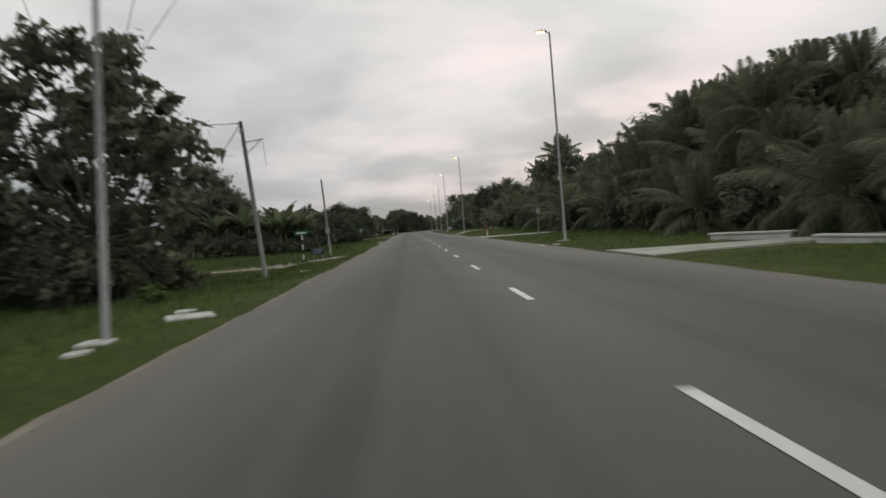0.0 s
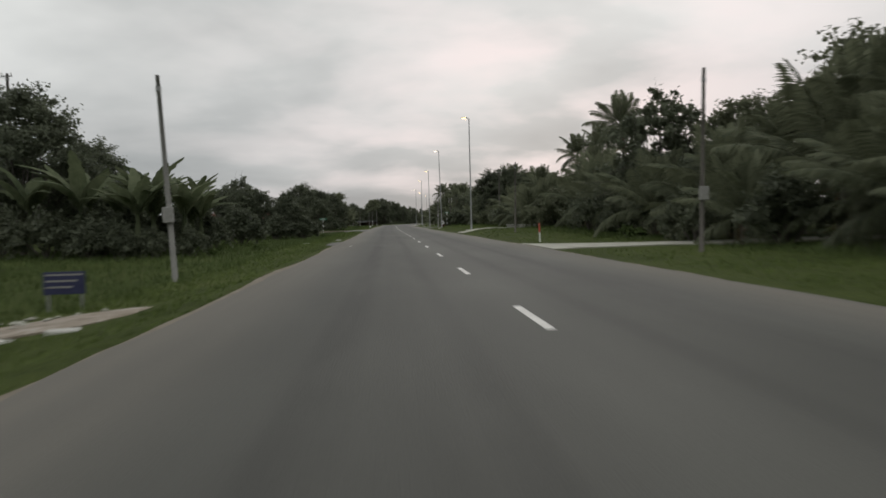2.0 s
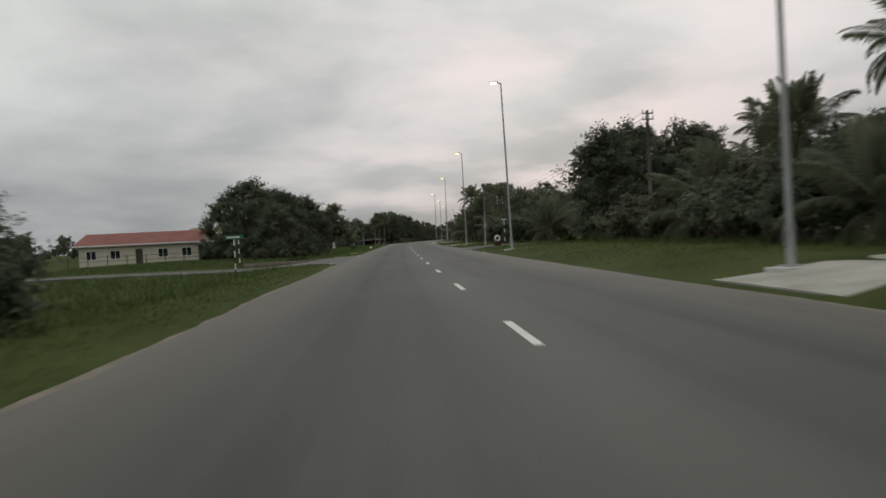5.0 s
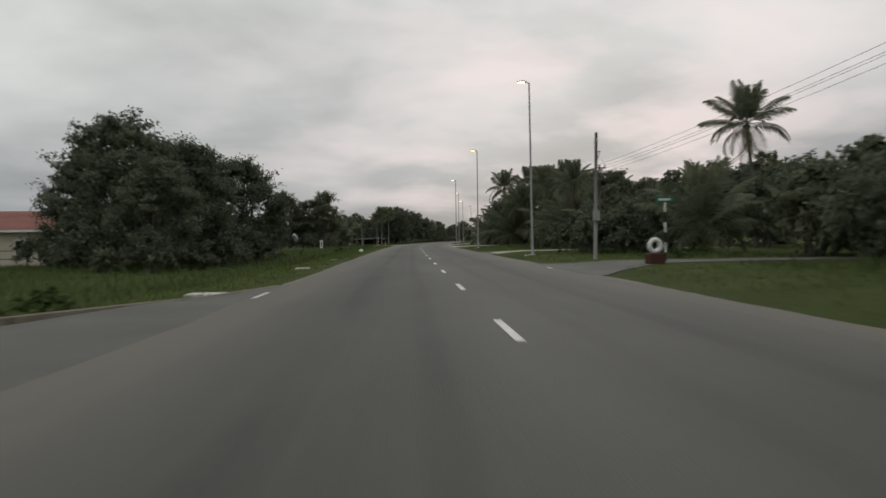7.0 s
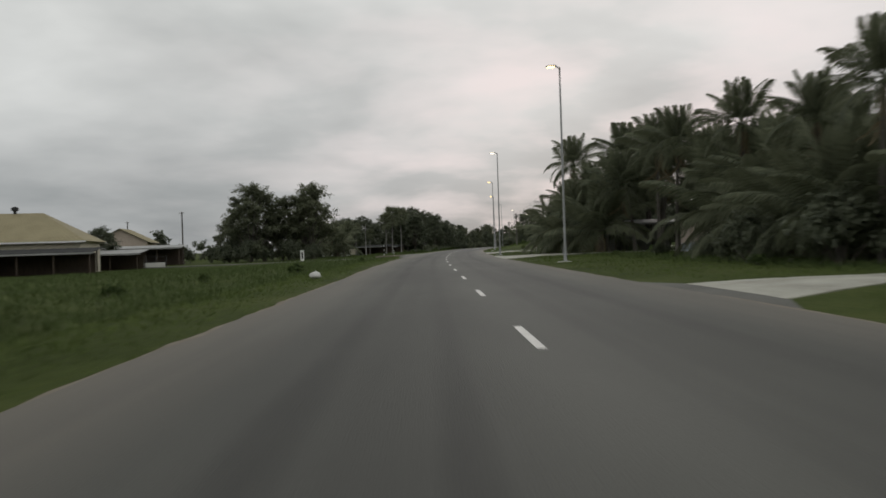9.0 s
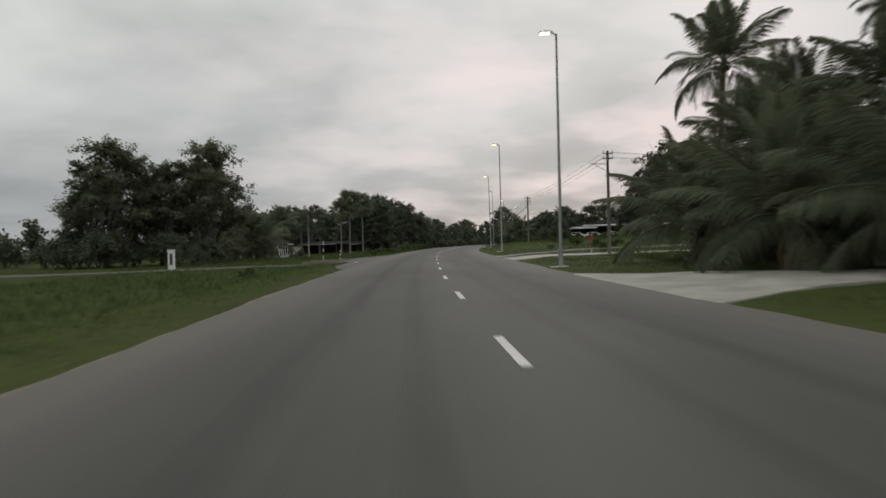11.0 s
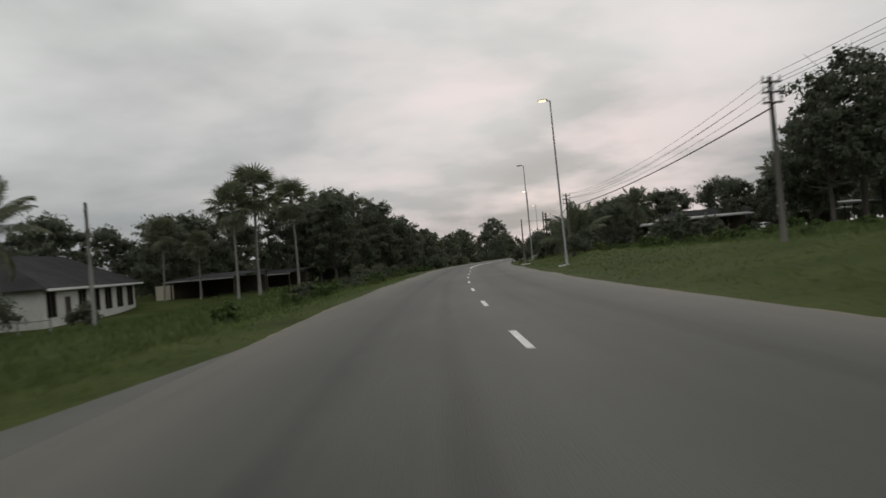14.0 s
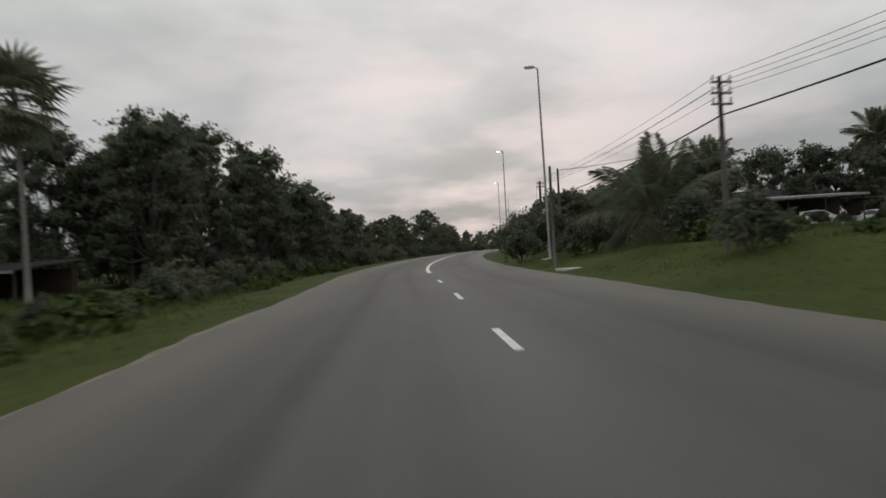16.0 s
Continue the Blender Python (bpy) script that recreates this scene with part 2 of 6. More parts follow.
# ---- mesh helpers ----
class Geo:
    """Vertices and faces gathered for one mesh."""

    def __init__(self):
        self.v, self.f = [], []

    def add(self, verts, faces):
        n = len(self.v)
        self.v.extend(verts)
        self.f.extend([tuple(i + n for i in f) for f in faces])
        return self

    def box(self, x0, y0, z0, x1, y1, z1, m=None, bevel=0.0):
        bm = bmesh.new()
        bmesh.ops.create_cube(bm, size=1.0)
        for v in bm.verts:
            v.co = Vector(((x0 + x1) / 2 + v.co.x * (x1 - x0), (y0 + y1) / 2 + v.co.y * (y1 - y0), (z0 + z1) / 2 + v.co.z * (z1 - z0)))
        if bevel:
            bmesh.ops.bevel(bm, geom=bm.edges[:], offset=bevel, segments=1, affect="EDGES")
        bm.verts.index_update()
        vs = [tuple((m @ v.co) if m else v.co) for v in bm.verts]
        fs = [tuple(v.index for v in f.verts) for f in bm.faces]
        bm.free()
        return self.add(vs, fs)

    def tube(self, pts, radii, sides=8, caps=True):
        pts = [Vector(p) for p in pts]
        rings, verts, faces = len(pts), [], []
        if isinstance(radii, (int, float)):
            radii = [radii] * rings
        for i, p in enumerate(pts):
            d = (pts[min(i + 1, rings - 1)] - pts[max(i - 1, 0)]).normalized()
            a = d.cross(Vector((0, 0, 1)) if abs(d.z) < 0.9 else Vector((1, 0, 0))).normalized()
            b = d.cross(a)
            for k in range(sides):
                t = 2 * math.pi * k / sides
                verts.append(tuple(p + radii[i] * (math.cos(t) * a + math.sin(t) * b)))
        for i in range(rings - 1):
            for k in range(sides):
                k2 = (k + 1) % sides
                faces.append((i * sides + k, i * sides + k2, (i + 1) * sides + k2, (i + 1) * sides + k))
        if caps:
            faces.append(tuple(range(sides)))
            faces.append(tuple((rings - 1) * sides + k for k in reversed(range(sides))))
        return self.add(verts, faces)


def mesh_of(name, geo, material, smooth=False):
    me = bpy.data.meshes.new(name)
    me.from_pydata(geo.v, [], geo.f)
    me.materials.append(material)
    if smooth:
        me.polygons.foreach_set("use_smooth", [True] * len(me.polygons))
    me.update()
    return me


def part(name, geo, material, parent=None, label="", smooth=False):
    me = geo if isinstance(geo, bpy.types.Mesh) else mesh_of(name, geo, material, smooth)
    ob = new(name, me)
    if parent is not None:
        ob.parent = parent
    return tagged(ob, label)


def thing(name, m, label, category, group="", kind=""):
    ob = new(name)
    ob.matrix_basis = m
    return tagged(ob, label, category, group, kind)


# ---- the plan: the road's centre line and the lie of the land ----
CENTRE = [(-400, 1.6), (-60, 1.75), (14, 1.9), (50, 2.1), (95, 2.2), (150, 2.05), (185, 2.2), (221, 2.5), (248, 2.85), (266, 3.4), (284, 4.27), (302, 5.3), (320, 6.57), (338, 8.2),
          (356, 10.25), (374, 12.65), (399, 16.0), (438, 24.0), (482, 35.2), (526, 49.0), (572, 66.5), (632, 95.0), (720, 147.0), (900, 280.0)]
CY, CX = np.array([p[0] for p in CENTRE], float), np.array([p[1] for p in CENTRE], float)
SLOPE = np.gradient(CX, CY)


def cx(y):
    """The road's centre at y: a cubic through the plan's points."""
    i = int(np.clip(np.searchsorted(CY, y) - 1, 0, len(CY) - 2))
    h = CY[i + 1] - CY[i]
    t = float(np.clip((y - CY[i]) / h, 0, 1))
    return float((2 * t**3 - 3 * t**2 + 1) * CX[i] + (t**3 - 2 * t**2 + t) * h * SLOPE[i] + (3 * t**2 - 2 * t**3) * CX[i + 1] + (t**3 - t**2) * h * SLOPE[i + 1])


def across(y, d):
    """The place d metres to the right of the centre line at y."""
    s = (cx(y + 0.5) - cx(y - 0.5))
    n = math.hypot(1, s)
    return cx(y) + d / n, y - d * s / n


def ease(a, b, x):
    t = min(max((x - a) / (b - a), 0.0), 1.0)
    return t * t * (3 - 2 * t)


def land(x, y):
    """Height of the ground: level with the road beside it, a low bank on the right, a fall on the left."""
    d = x - cx(y) if -400 < y < 900 else x
    if abs(d) < 4.6 and y < 880:
        return -0.12
    if d > 0:
        rim = 0.0 + 0.45 * ease(80, 115, y) - 0.05 * ease(200, 235, y) - 0.28 * ease(152, 168, y) * (1 - ease(300, 326, y))
        z = -0.05 + rim * ease(5.2, 8.5, d)
        z += (0.55 * ease(8, 12, d) + 0.45 * ease(12, 30, d)) * ease(303, 328, y)
    else:
        z = -0.06 - 0.35 * ease(5.5, 11, -d) - 0.24 * ease(5.0, 6.4, -d) * ease(18, 30, y) * (1 - ease(66, 90, y)) - 0.6 * ease(14, 23, -d) * ease(332, 350, y) * (1 - ease(370, 381, y))
    wob = noise.noise(Vector((x * 0.21, y * 0.21, 0))) * 0.07 * ease(5.3, 8, abs(d)) + noise.noise(Vector((x * 0.03, y * 0.03, 5))) * 0.25 * ease(9, 25, abs(d))
    return z + wob


def steps(spans):
    out = []
    for a, b, s in spans:
        out += list(np.arange(a, b, s))
    return out


DS = steps([(-2600, -400, 250), (-400, -120, 40), (-120, -40, 10), (-40, -14, 2), (-14, -4, 0.8), (-4, 4, 2), (4, 14, 0.8), (14, 44, 2), (44, 120, 10), (120, 400, 40), (400, 2601, 250)])
YS = steps([(-2500, -300, 300), (-300, -40, 40), (-40, 470, 2), (470, 900, 10), (900, 1200, 60), (1200, 4001, 350)])
g = Geo()
for y in YS:
    base = cx(min(max(y, -400), 900))
    for d in DS:
        g.v.append((base + d, y, land(base + d, y)))
w = len(DS)
g.f = [(j * w + i, j * w + i + 1, (j + 1) * w + i + 1, (j + 1) * w + i) for j in range(len(YS) - 1) for i in range(w - 1)]
tagged(part("ground", g, M_GROUND, smooth=True), "rough green grassland and earth beside the road", "ground", kind="structure")

# ---- road, side roads, driveways ----
ROAD_HALF = 4.82
g = Geo()
cols = [-1.0, -0.985, -0.75, -0.5, -0.25, 0, 0.25, 0.5, 0.75, 0.985, 1.0]
ys = list(np.arange(-80, 470, 1.5)) + list(np.arange(470, 881, 8))
uv = []
for y in ys:
    jl = 0.16 * noise.noise(Vector((0, y * 0.35, 0))) + 0.10 * noise.noise(Vector((3, y * 1.3, 0)))
    jr = 0.16 * noise.noise(Vector((7, y * 0.35, 0))) + 0.10 * noise.noise(Vector((9, y * 1.3, 0)))
    for i, c in enumerate(cols):
        d = c * ROAD_HALF + (jl if c < -0.9 else jr if c > 0.9 else 0)
        x, yy = across(y, d)
        g.v.append((x, yy, -0.25 if i in (0, len(cols) - 1) else -0.012 * abs(c) ** 2))
        uv.append((d, y))
w = len(cols)
g.f = [(j * w + i, j * w + i + 1, (j + 1) * w + i + 1, (j + 1) * w + i) for j in range(len(ys) - 1) for i in range(w - 1)]
road = part("road", g, M_ASPHALT)
layer = road.data.uv_layers.new(name="UVMap")
layer.data.foreach_set("uv", [c for l in road.data.loops for c in uv[l.vertex_index]])
tagged(road, "worn grey asphalt two-lane road with ragged edges", "road", kind="structure")

# oil and tyre wear along the lanes, patches: darker lengthwise bands in the surface
nt = M_ASPHALT.node_tree
bs, rampn = nt.nodes["Principled BSDF"], [n for n in nt.nodes if n.type == "VALTORGB"][0]
tcn = nt.nodes.new("ShaderNodeTexCoord")
sx = nt.nodes.new("ShaderNodeSeparateXYZ")
nt.links.new(tcn.outputs["UV"], sx.inputs[0])


def amath(op, a, b, clamp=False):
    n = nt.nodes.new("ShaderNodeMath")
    n.operation, n.use_clamp = op, clamp
    for i, v in enumerate((a, b)):
        if isinstance(v, (int, float)):
            n.inputs[i].default_value = v
        else:
            nt.links.new(v, n.inputs[i])
    return n.outputs[0]


bands = None
for centre, width, depth in ((-2.0, 1.8, 0.55), (1.9, 1.6, 0.45), (-2.35, 0.45, 0.95), (-1.1, 0.35, 0.7), (2.4, 0.45, 0.75), (1.0, 0.35, 0.55)):
    off = amath("DIVIDE", amath("SUBTRACT", sx.outputs[0], centre), width)
    bell = amath("MULTIPLY", amath("SUBTRACT", 1.0, amath("MULTIPLY", off, off), True), depth)
    bands = bell if bands is None else amath("MAXIMUM", bands, bell)
streak = nt.nodes.new("ShaderNodeTexNoise")
streak.inputs["Scale"].default_value, streak.inputs["Detail"].default_value = 1.0, 4.0
smap = nt.nodes.new("ShaderNodeMapping")
smap.inputs["Scale"].default_value = (1.6, 0.05, 1)
nt.links.new(tcn.outputs["UV"], smap.inputs[0])
nt.links.new(smap.outputs[0], streak.inputs["Vector"])
blot = nt.nodes.new("ShaderNodeTexNoise")
blot.inputs["Scale"].default_value, blot.inputs["Detail"].default_value, blot.inputs["Roughness"].default_value = 1.0, 5.0, 0.62
bmap = nt.nodes.new("ShaderNodeMapping")
bmap.inputs["Scale"].default_value = (0.55, 0.16, 1)
nt.links.new(tcn.outputs["UV"], bmap.inputs[0])
nt.links.new(bmap.outputs[0], blot.inputs["Vector"])
wear = amath("MULTIPLY", amath("MULTIPLY", bands, amath("ADD", streak.outputs[0], amath("SUBTRACT", blot.outputs[0], 0.40))), 1.45, True)
am = nt.nodes.new("ShaderNodeMix")
am.data_type = "RGBA"
nt.links.new(wear, am.inputs[0])
nt.links.new(rampn.outputs[0], am.inputs[6])
am.inputs[7].default_value = (0.0475, 0.0470, 0.043, 1)
dusty = nt.nodes.new("ShaderNodeMix")
dusty.data_type = "RGBA"
side = amath("MULTIPLY", amath("SUBTRACT", amath("ABSOLUTE", sx.outputs[0], 0.0), 3.0), 0.65, True)
nt.links.new(amath("MULTIPLY", side, amath("MULTIPLY", streak.outputs[0], 1.1), True), dusty.inputs[0])
nt.links.new(am.outputs[2], dusty.inputs[6])
dusty.inputs[7].default_value = (0.170, 0.152, 0.128, 1)
nt.links.new(dusty.outputs[2], bs.inputs["Base Color"])

# loose soil and gravel where the asphalt breaks off into the grass
for sgn in (-1, 1):
    s = Geo()
    yy_ = list(np.arange(-10, 420, 0.7))
    for y in yy_:
        wide_ = 0.04 + 0.26 * max(0.0, noise.noise(Vector((sgn * 5, y * 0.11, 2))) + 0.15) + 0.10 * noise.noise(Vector((sgn * 9, y * 0.9, 4)))
        for d in (4.6, ROAD_HALF + max(wide_, 0.02)):
            x, yq = across(y, sgn * d)
            s.v.append((x, yq, -0.034))
    s.f = [(2 * k, 2 * k + 1, 2 * k + 3, 2 * k + 2) if sgn > 0 else (2 * k, 2 * k + 2, 2 * k + 3, 2 * k + 1) for k in range(len(yy_) - 1)]
    tagged(part("gravel_edge", s, M_SOIL), "ragged strip of bare soil and gravel at the road edge", "gravel edge", kind="structure")


def strip(y0, y1, d0, d1, lift, n=2):
    """A thin painted strip along the road from y0 to y1."""
    s = Geo()
    for k in range(n + 1):
        y = y0 + (y1 - y0) * k / n
        for d in (d0, d1):
            x, yy = across(y, d)
            s.v.append((x, yy, lift - 0.012 * (d / ROAD_HALF) ** 2))
    s.f = [(2 * k, 2 * k + 1, 2 * k + 3, 2 * k + 2) for k in range(n)]
    return s


# centre line: 2.4 m marks every 9 m, then the unbroken line round the bend
starts = [14.13 - 2.4 + 9.0 * k for k in range(-6, 44)]
for y0 in starts:
    if y0 < 386:
        part("centre_dash", strip(y0 + 0.04 * random.uniform(-1, 1), y0 + 2.4, -0.06, 0.06, 0.006), M_PAINT, road)
part("centre_line", strip(392, 640, -0.10, 0.10, 0.006, 60), M_PAINT, road)
for y0, y1, d in ((-4, -1.5, 4.55), (36, 37.4, 4.6), (79.7, 80.2, -3.9), (145.6, 146.5, -5.25), (163.4, 165.2, -4.7), (153.4, 154.6, 4.5), (176.5, 177.6, 4.4), (311.2, 313.4, -5.95), (289.2, 291.5, -5.65)):
    part("edge_mark", strip(y0, y1, d - 0.06, d + 0.06, 0.006), M_PAINT, road)


def paved(name, material, label, edges, lift=0.045, category="driveway", rim=-0.06):
    """A paved strip from the road outwards. edges: rows of (d, y0, y1) from the road's edge out."""
    s = Geo()
    n = 6
    rows = []
    for (da, a0, a1), (db, b0, b1) in zip(edges, edges[1:]):
        cuts = max(2, int(abs(db - da) / 1.2))
        for k in range(cuts):
            t = k / cuts
            rows.append((da + (db - da) * t, a0 + (b0 - a0) * t, a1 + (b1 - a1) * t))
    rows.append(edges[-1])
    for d, y0, y1 in rows:
        for k in range(n + 1):
            y = y0 + (y1 - y0) * k / n
            x = cx(y) + d
            z = max(land(x, y), land(x, y0), land(x, y1), rim if abs(d) < 7 else -9) + lift
            edge = k in (0, n)
            s.v.append((x, y, z - (0.0 if not edge else 0.012)))
    top = len(s.v)
    s.v += [(x, y, z - 0.22) for x, y, z in s.v]
    w = n + 1
    for j in range(len(rows) - 1):
        for k in range(n):
            s.f.append((j * w + k, (j + 1) * w + k, (j + 1) * w + k + 1, j * w + k + 1))
        for k in (0, n):
            s.f.append((j * w + k, (j + 1) * w + k, top + (j + 1) * w + k, top + j * w + k))
    for j in (0, len(rows) - 1):
        for k in range(n):
            s.f.append((j * w + k, j * w + k + 1, top + j * w + k + 1, top + j * w + k))
    return tagged(part(name, s, material), label, category, kind="structure")


paved("driveway_1", M_CONCRETE, "pale concrete driveway crossing the grass verge", [(5.2, 21.6, 27.0), (7, 22.4, 26.0), (10, 22.8, 25.6), (26, 22.8, 25.6)])
paved("driveway_2", M_CONCRETE, "pale concrete driveway crossing the grass verge", [(5.0, 70.2, 78.2), (6.5, 71.2, 76.8), (10, 72, 76), (24, 72, 76)])
paved("driveway_3", M_CONCRETE, "pale concrete driveway beside a culvert wall", [(5.6, 114.2, 119.2), (7.5, 114.8, 118.2), (10, 115.2, 117.8), (22, 115.2, 117.8)], 0.02)
paved("driveway_4", M_SIDEROAD, "asphalt entrance beside the white tyre", [(4.6, 170, 182.5), (6.2, 173.0, 181), (9, 175.9, 180), (12, 176.6, 179.8), (26, 176.8, 180)])
paved("driveway_5", M_CONCRETE, "pale concrete driveway crossing the grass verge", [(5.7, 206.6, 212.4), (8.5, 208.0, 211.4), (26, 207.4, 210.6)], 0.02)
paved("driveway_apron", M_SIDEROAD, "worn asphalt apron where a driveway meets the road", [(4.6, 203.5, 215), (5.74, 206.5, 212.6)], 0.015)
paved("driveway_apron", M_SIDEROAD, "worn asphalt apron where a driveway meets the road", [(4.6, 111.5, 121), (5.64, 114.1, 119.4)], 0.0)
paved("driveway_6", M_CONCRETE, "pale concrete driveway towards the stalls", [(4.6, 252, 266), (7, 254, 263), (12, 256, 260), (30, 255, 259)])
paved("driveway_7", M_CONCRETE, "broad pale concrete driveway", [(4.85, 286.6, 293.3), (6.6, 288.5, 295.0), (8.7, 290.4, 296.5), (11.5, 291.6, 297.2), (15.5, 292.9, 297.9), (34, 297, 302)])
paved("driveway_8", M_TRACK, "worn concrete track beside the grass bank", [(4.85, 297.4, 302.0), (5.6, 298.1, 301.8), (8.1, 301.5, 304.2), (10, 304.1, 306.8), (13, 307.3, 309.8), (20, 309.4, 311.6), (27, 311, 313)], 0.03)
paved("driveway_apron", M_SIDEROAD, "worn asphalt apron where a driveway meets the road", [(4.6, 283.5, 303), (5.3, 286.0, 294.0)], 0.012)
paved("shoulder", M_SIDEROAD, "worn asphalt shoulder bulging into the grass", [(-4.6, 79.5, 94.6), (-5.1, 82.4, 91.2), (-5.6, 84.6, 89.2)], 0.02, "shoulder")
paved("side_path", M_SAND, "sandy rubble track leading off into the field", [(-6.5, 53.4, 54.6), (-7.0, 52.1, 54.8), (-7.9, 51.3, 54.4), (-9.1, 50.6, 53.4), (-14, 48.2, 50.6), (-32, 44, 46.6)], 0.02, rim=-9)
paved("side_road_1", M_SIDEROAD, "grey asphalt side road joining the main road", [(-4.6, 144.6, 170), (-5.6, 147.2, 165), (-8, 149.6, 160.2), (-12.5, 151.6, 157.4), (-70, 153.5, 159.5)], category="road")
paved("side_road_2", M_SIDEROAD, "grey asphalt side road joining the main road", [(-4.6, 276, 324), (-5.5, 279, 316), (-6.1, 283, 312.6), (-6.3, 293, 311), (-7.0, 294, 307.8), (-7.7, 295.2, 304.9), (-8.5, 296.2, 303.2), (-10.5, 297.2, 302.2), (-14, 297, 301.6), (-22, 292.5, 297.3), (-60, 279, 284)], category="road")

KERBS = [(-5.0, 168.4, -5.9, 164.8), (-5.9, 164.8, -8.3, 160.3), (-8.3, 160.3, -12.6, 157.6), (-6.35, 293.2, -7.0, 294.2), (-7.0, 294.2, -8.5, 296.4), (-8.5, 296.4, -10.5, 297.3), (-6.2, 312.4, -7.1, 307.9), (-7.1, 307.9, -8.6, 303.1), (-8.6, 303.1, -10.6, 302.1)]
for d0, y0, d1, y1 in KERBS:
    a, b = Vector((cx(y0) + d0, y0, 0)), Vector((cx(y1) + d1, y1, 0))
    length, ang = (b - a).length, math.atan2((b - a).y, (b - a).x)
    s = Geo()
    k = 0.0
    while k < length - 0.05:
        s.box(k + 0.006, -0.075, -0.25, min(k + 0.9, length) - 0.006, 0.075, -0.02, Matrix.Translation(a) @ Matrix.Rotation(ang, 4, "Z"), 0.015)
        k += 0.9
    tagged(part("kerb", s, M_SOIL), "low earth-stained kerb curving into the side road", "kerb", kind="structure")


# ---- plants ----
def unit(v):
    return v / np.maximum(np.linalg.norm(v, axis=-1, keepdims=True), 1e-9)


def leaves(geo, centres, outward, size, r, wide=0.62, lift=0.35):
    """A pointed leaf at each centre, facing out and up by chance."""
    n = len(centres)
    nrm = unit(outward * 0.7 + r.normal(size=(n, 3)) * 0.6 + np.array([0, 0, lift]))
    t = unit(np.cross(nrm, r.normal(size=(n, 3))))
    b = np.cross(nrm, t)
    s = (size * r.uniform(0.6, 1.35, n))[:, None]
    blade = np.stack([centres + t * s * 0.62, centres - t * s * 0.38 + b * s * wide * 0.55, centres - t * s * 0.38 - b * s * wide * 0.55], 1).reshape(-1, 3)
    k = len(geo.v)
    geo.v.extend(map(tuple, blade.tolist()))
    geo.f.extend((k + 3 * i, k + 3 * i + 1, k + 3 * i + 2) for i in range(n))


def clump(geo, centre, radius, count, size, r, knots=16, lift=0.35, floor=None, core=True):
    """A lobe of foliage: leaves round knots near the lobe's skin."""
    dirs = unit(r.normal(size=(knots, 3)) + np.array([0, 0, 0.25]))
    reach = r.uniform(0.66, 1.06, knots)
    pick = r.integers(0, knots, count)
    d = dirs[pick] * reach[pick][:, None] * np.sqrt(r.uniform(0.12, 1.0, count))[:, None] + r.normal(size=(count, 3)) * 0.105
    core = count // 12 if core else 0
    d[:core] *= 0.5
    pts = np.asarray(centre) + d * np.asarray(radius)
    if floor is not None:
        pts[:, 2] = np.maximum(pts[:, 2], floor + r.uniform(0, 0.25, count))
    grade = np.full(count, size * (0.78 if core else 1.0))
    grade[:core] = size * 1.7
    leaves(geo, pts, unit(d), grade, r, lift=lift)


def tree_parts(seed, h, spread, bare, lobes, count, size, leaf, open_=False):
    r = np.random.default_rng(seed)
    trunk, crown = Geo(), Geo()
    lean = r.normal(size=2) * 0.04
    tr = h * 0.013 + 0.04
    fork = h * (bare + 0.12)
    trunk.tube([(0, 0, -0.4), (0, 0, 0), (lean[0] * fork * 0.5, lean[1] * fork * 0.5, fork * 0.5), (lean[0] * fork, lean[1] * fork, fork)], [tr * 1.7, tr * 1.35, tr * 1.05, tr * 0.9], 8)
    spots = []
    for i in range(lobes):
        a = 2.4 * i + r.uniform(-0.4, 0.4)
        f = (i + 0.5) / lobes
        rad = spread * (0.72 * math.sqrt(f) if not open_ else 0.85 * f**0.4) * (1.0 if f < 0.75 else 0.85)
        z = h * (bare + (0.86 - bare) * (1 - f) ** 0.8 + 0.05) + r.uniform(-0.04, 0.04) * h
        c = np.array([math.cos(a) * rad, math.sin(a) * rad, z])
        spots.append(c)
        R = spread * r.uniform(0.36, 0.52) * (0.85 if open_ else 1.0)
        clump(crown, c, (R, R, R * 0.72), count // lobes, size, r, 11, core=not open_)
        p0 = np.array([lean[0] * fork, lean[1] * fork, fork * r.uniform(0.75, 1.0)])
        mid = p0 * 0.5 + c * 0.5 + np.array([0, 0, -0.04 * h]) + r.normal(size=3) * 0.12
        trunk.tube([tuple(p0), tuple(mid), tuple(c)], [tr * 0.55, tr * 0.35, tr * 0.12], 5, False)
        if open_:
            for _ in range(3):
                e = c + r.normal(size=3) * R * 0.7
                trunk.tube([tuple(mid * 0.3 + c * 0.7), tuple(e)], [tr * 0.16, tr * 0.05], 4, False)
    return trunk, crown, leaf


PLANTS = {}


def build_tree(name, label, cat, seed, h, spread, bare, lobes, count, size, leaf, bark=None, open_=False):
    def make():
        trunk, crown, lf = tree_parts(seed, h, spread, bare, lobes, count, size, leaf, open_)
        ob = thing(name, Matrix(), label, cat)
        part("trunk", trunk, bark or M_BARK, ob, smooth=True)
        part("crown", crown, lf, ob)
        return ob, h
    return make


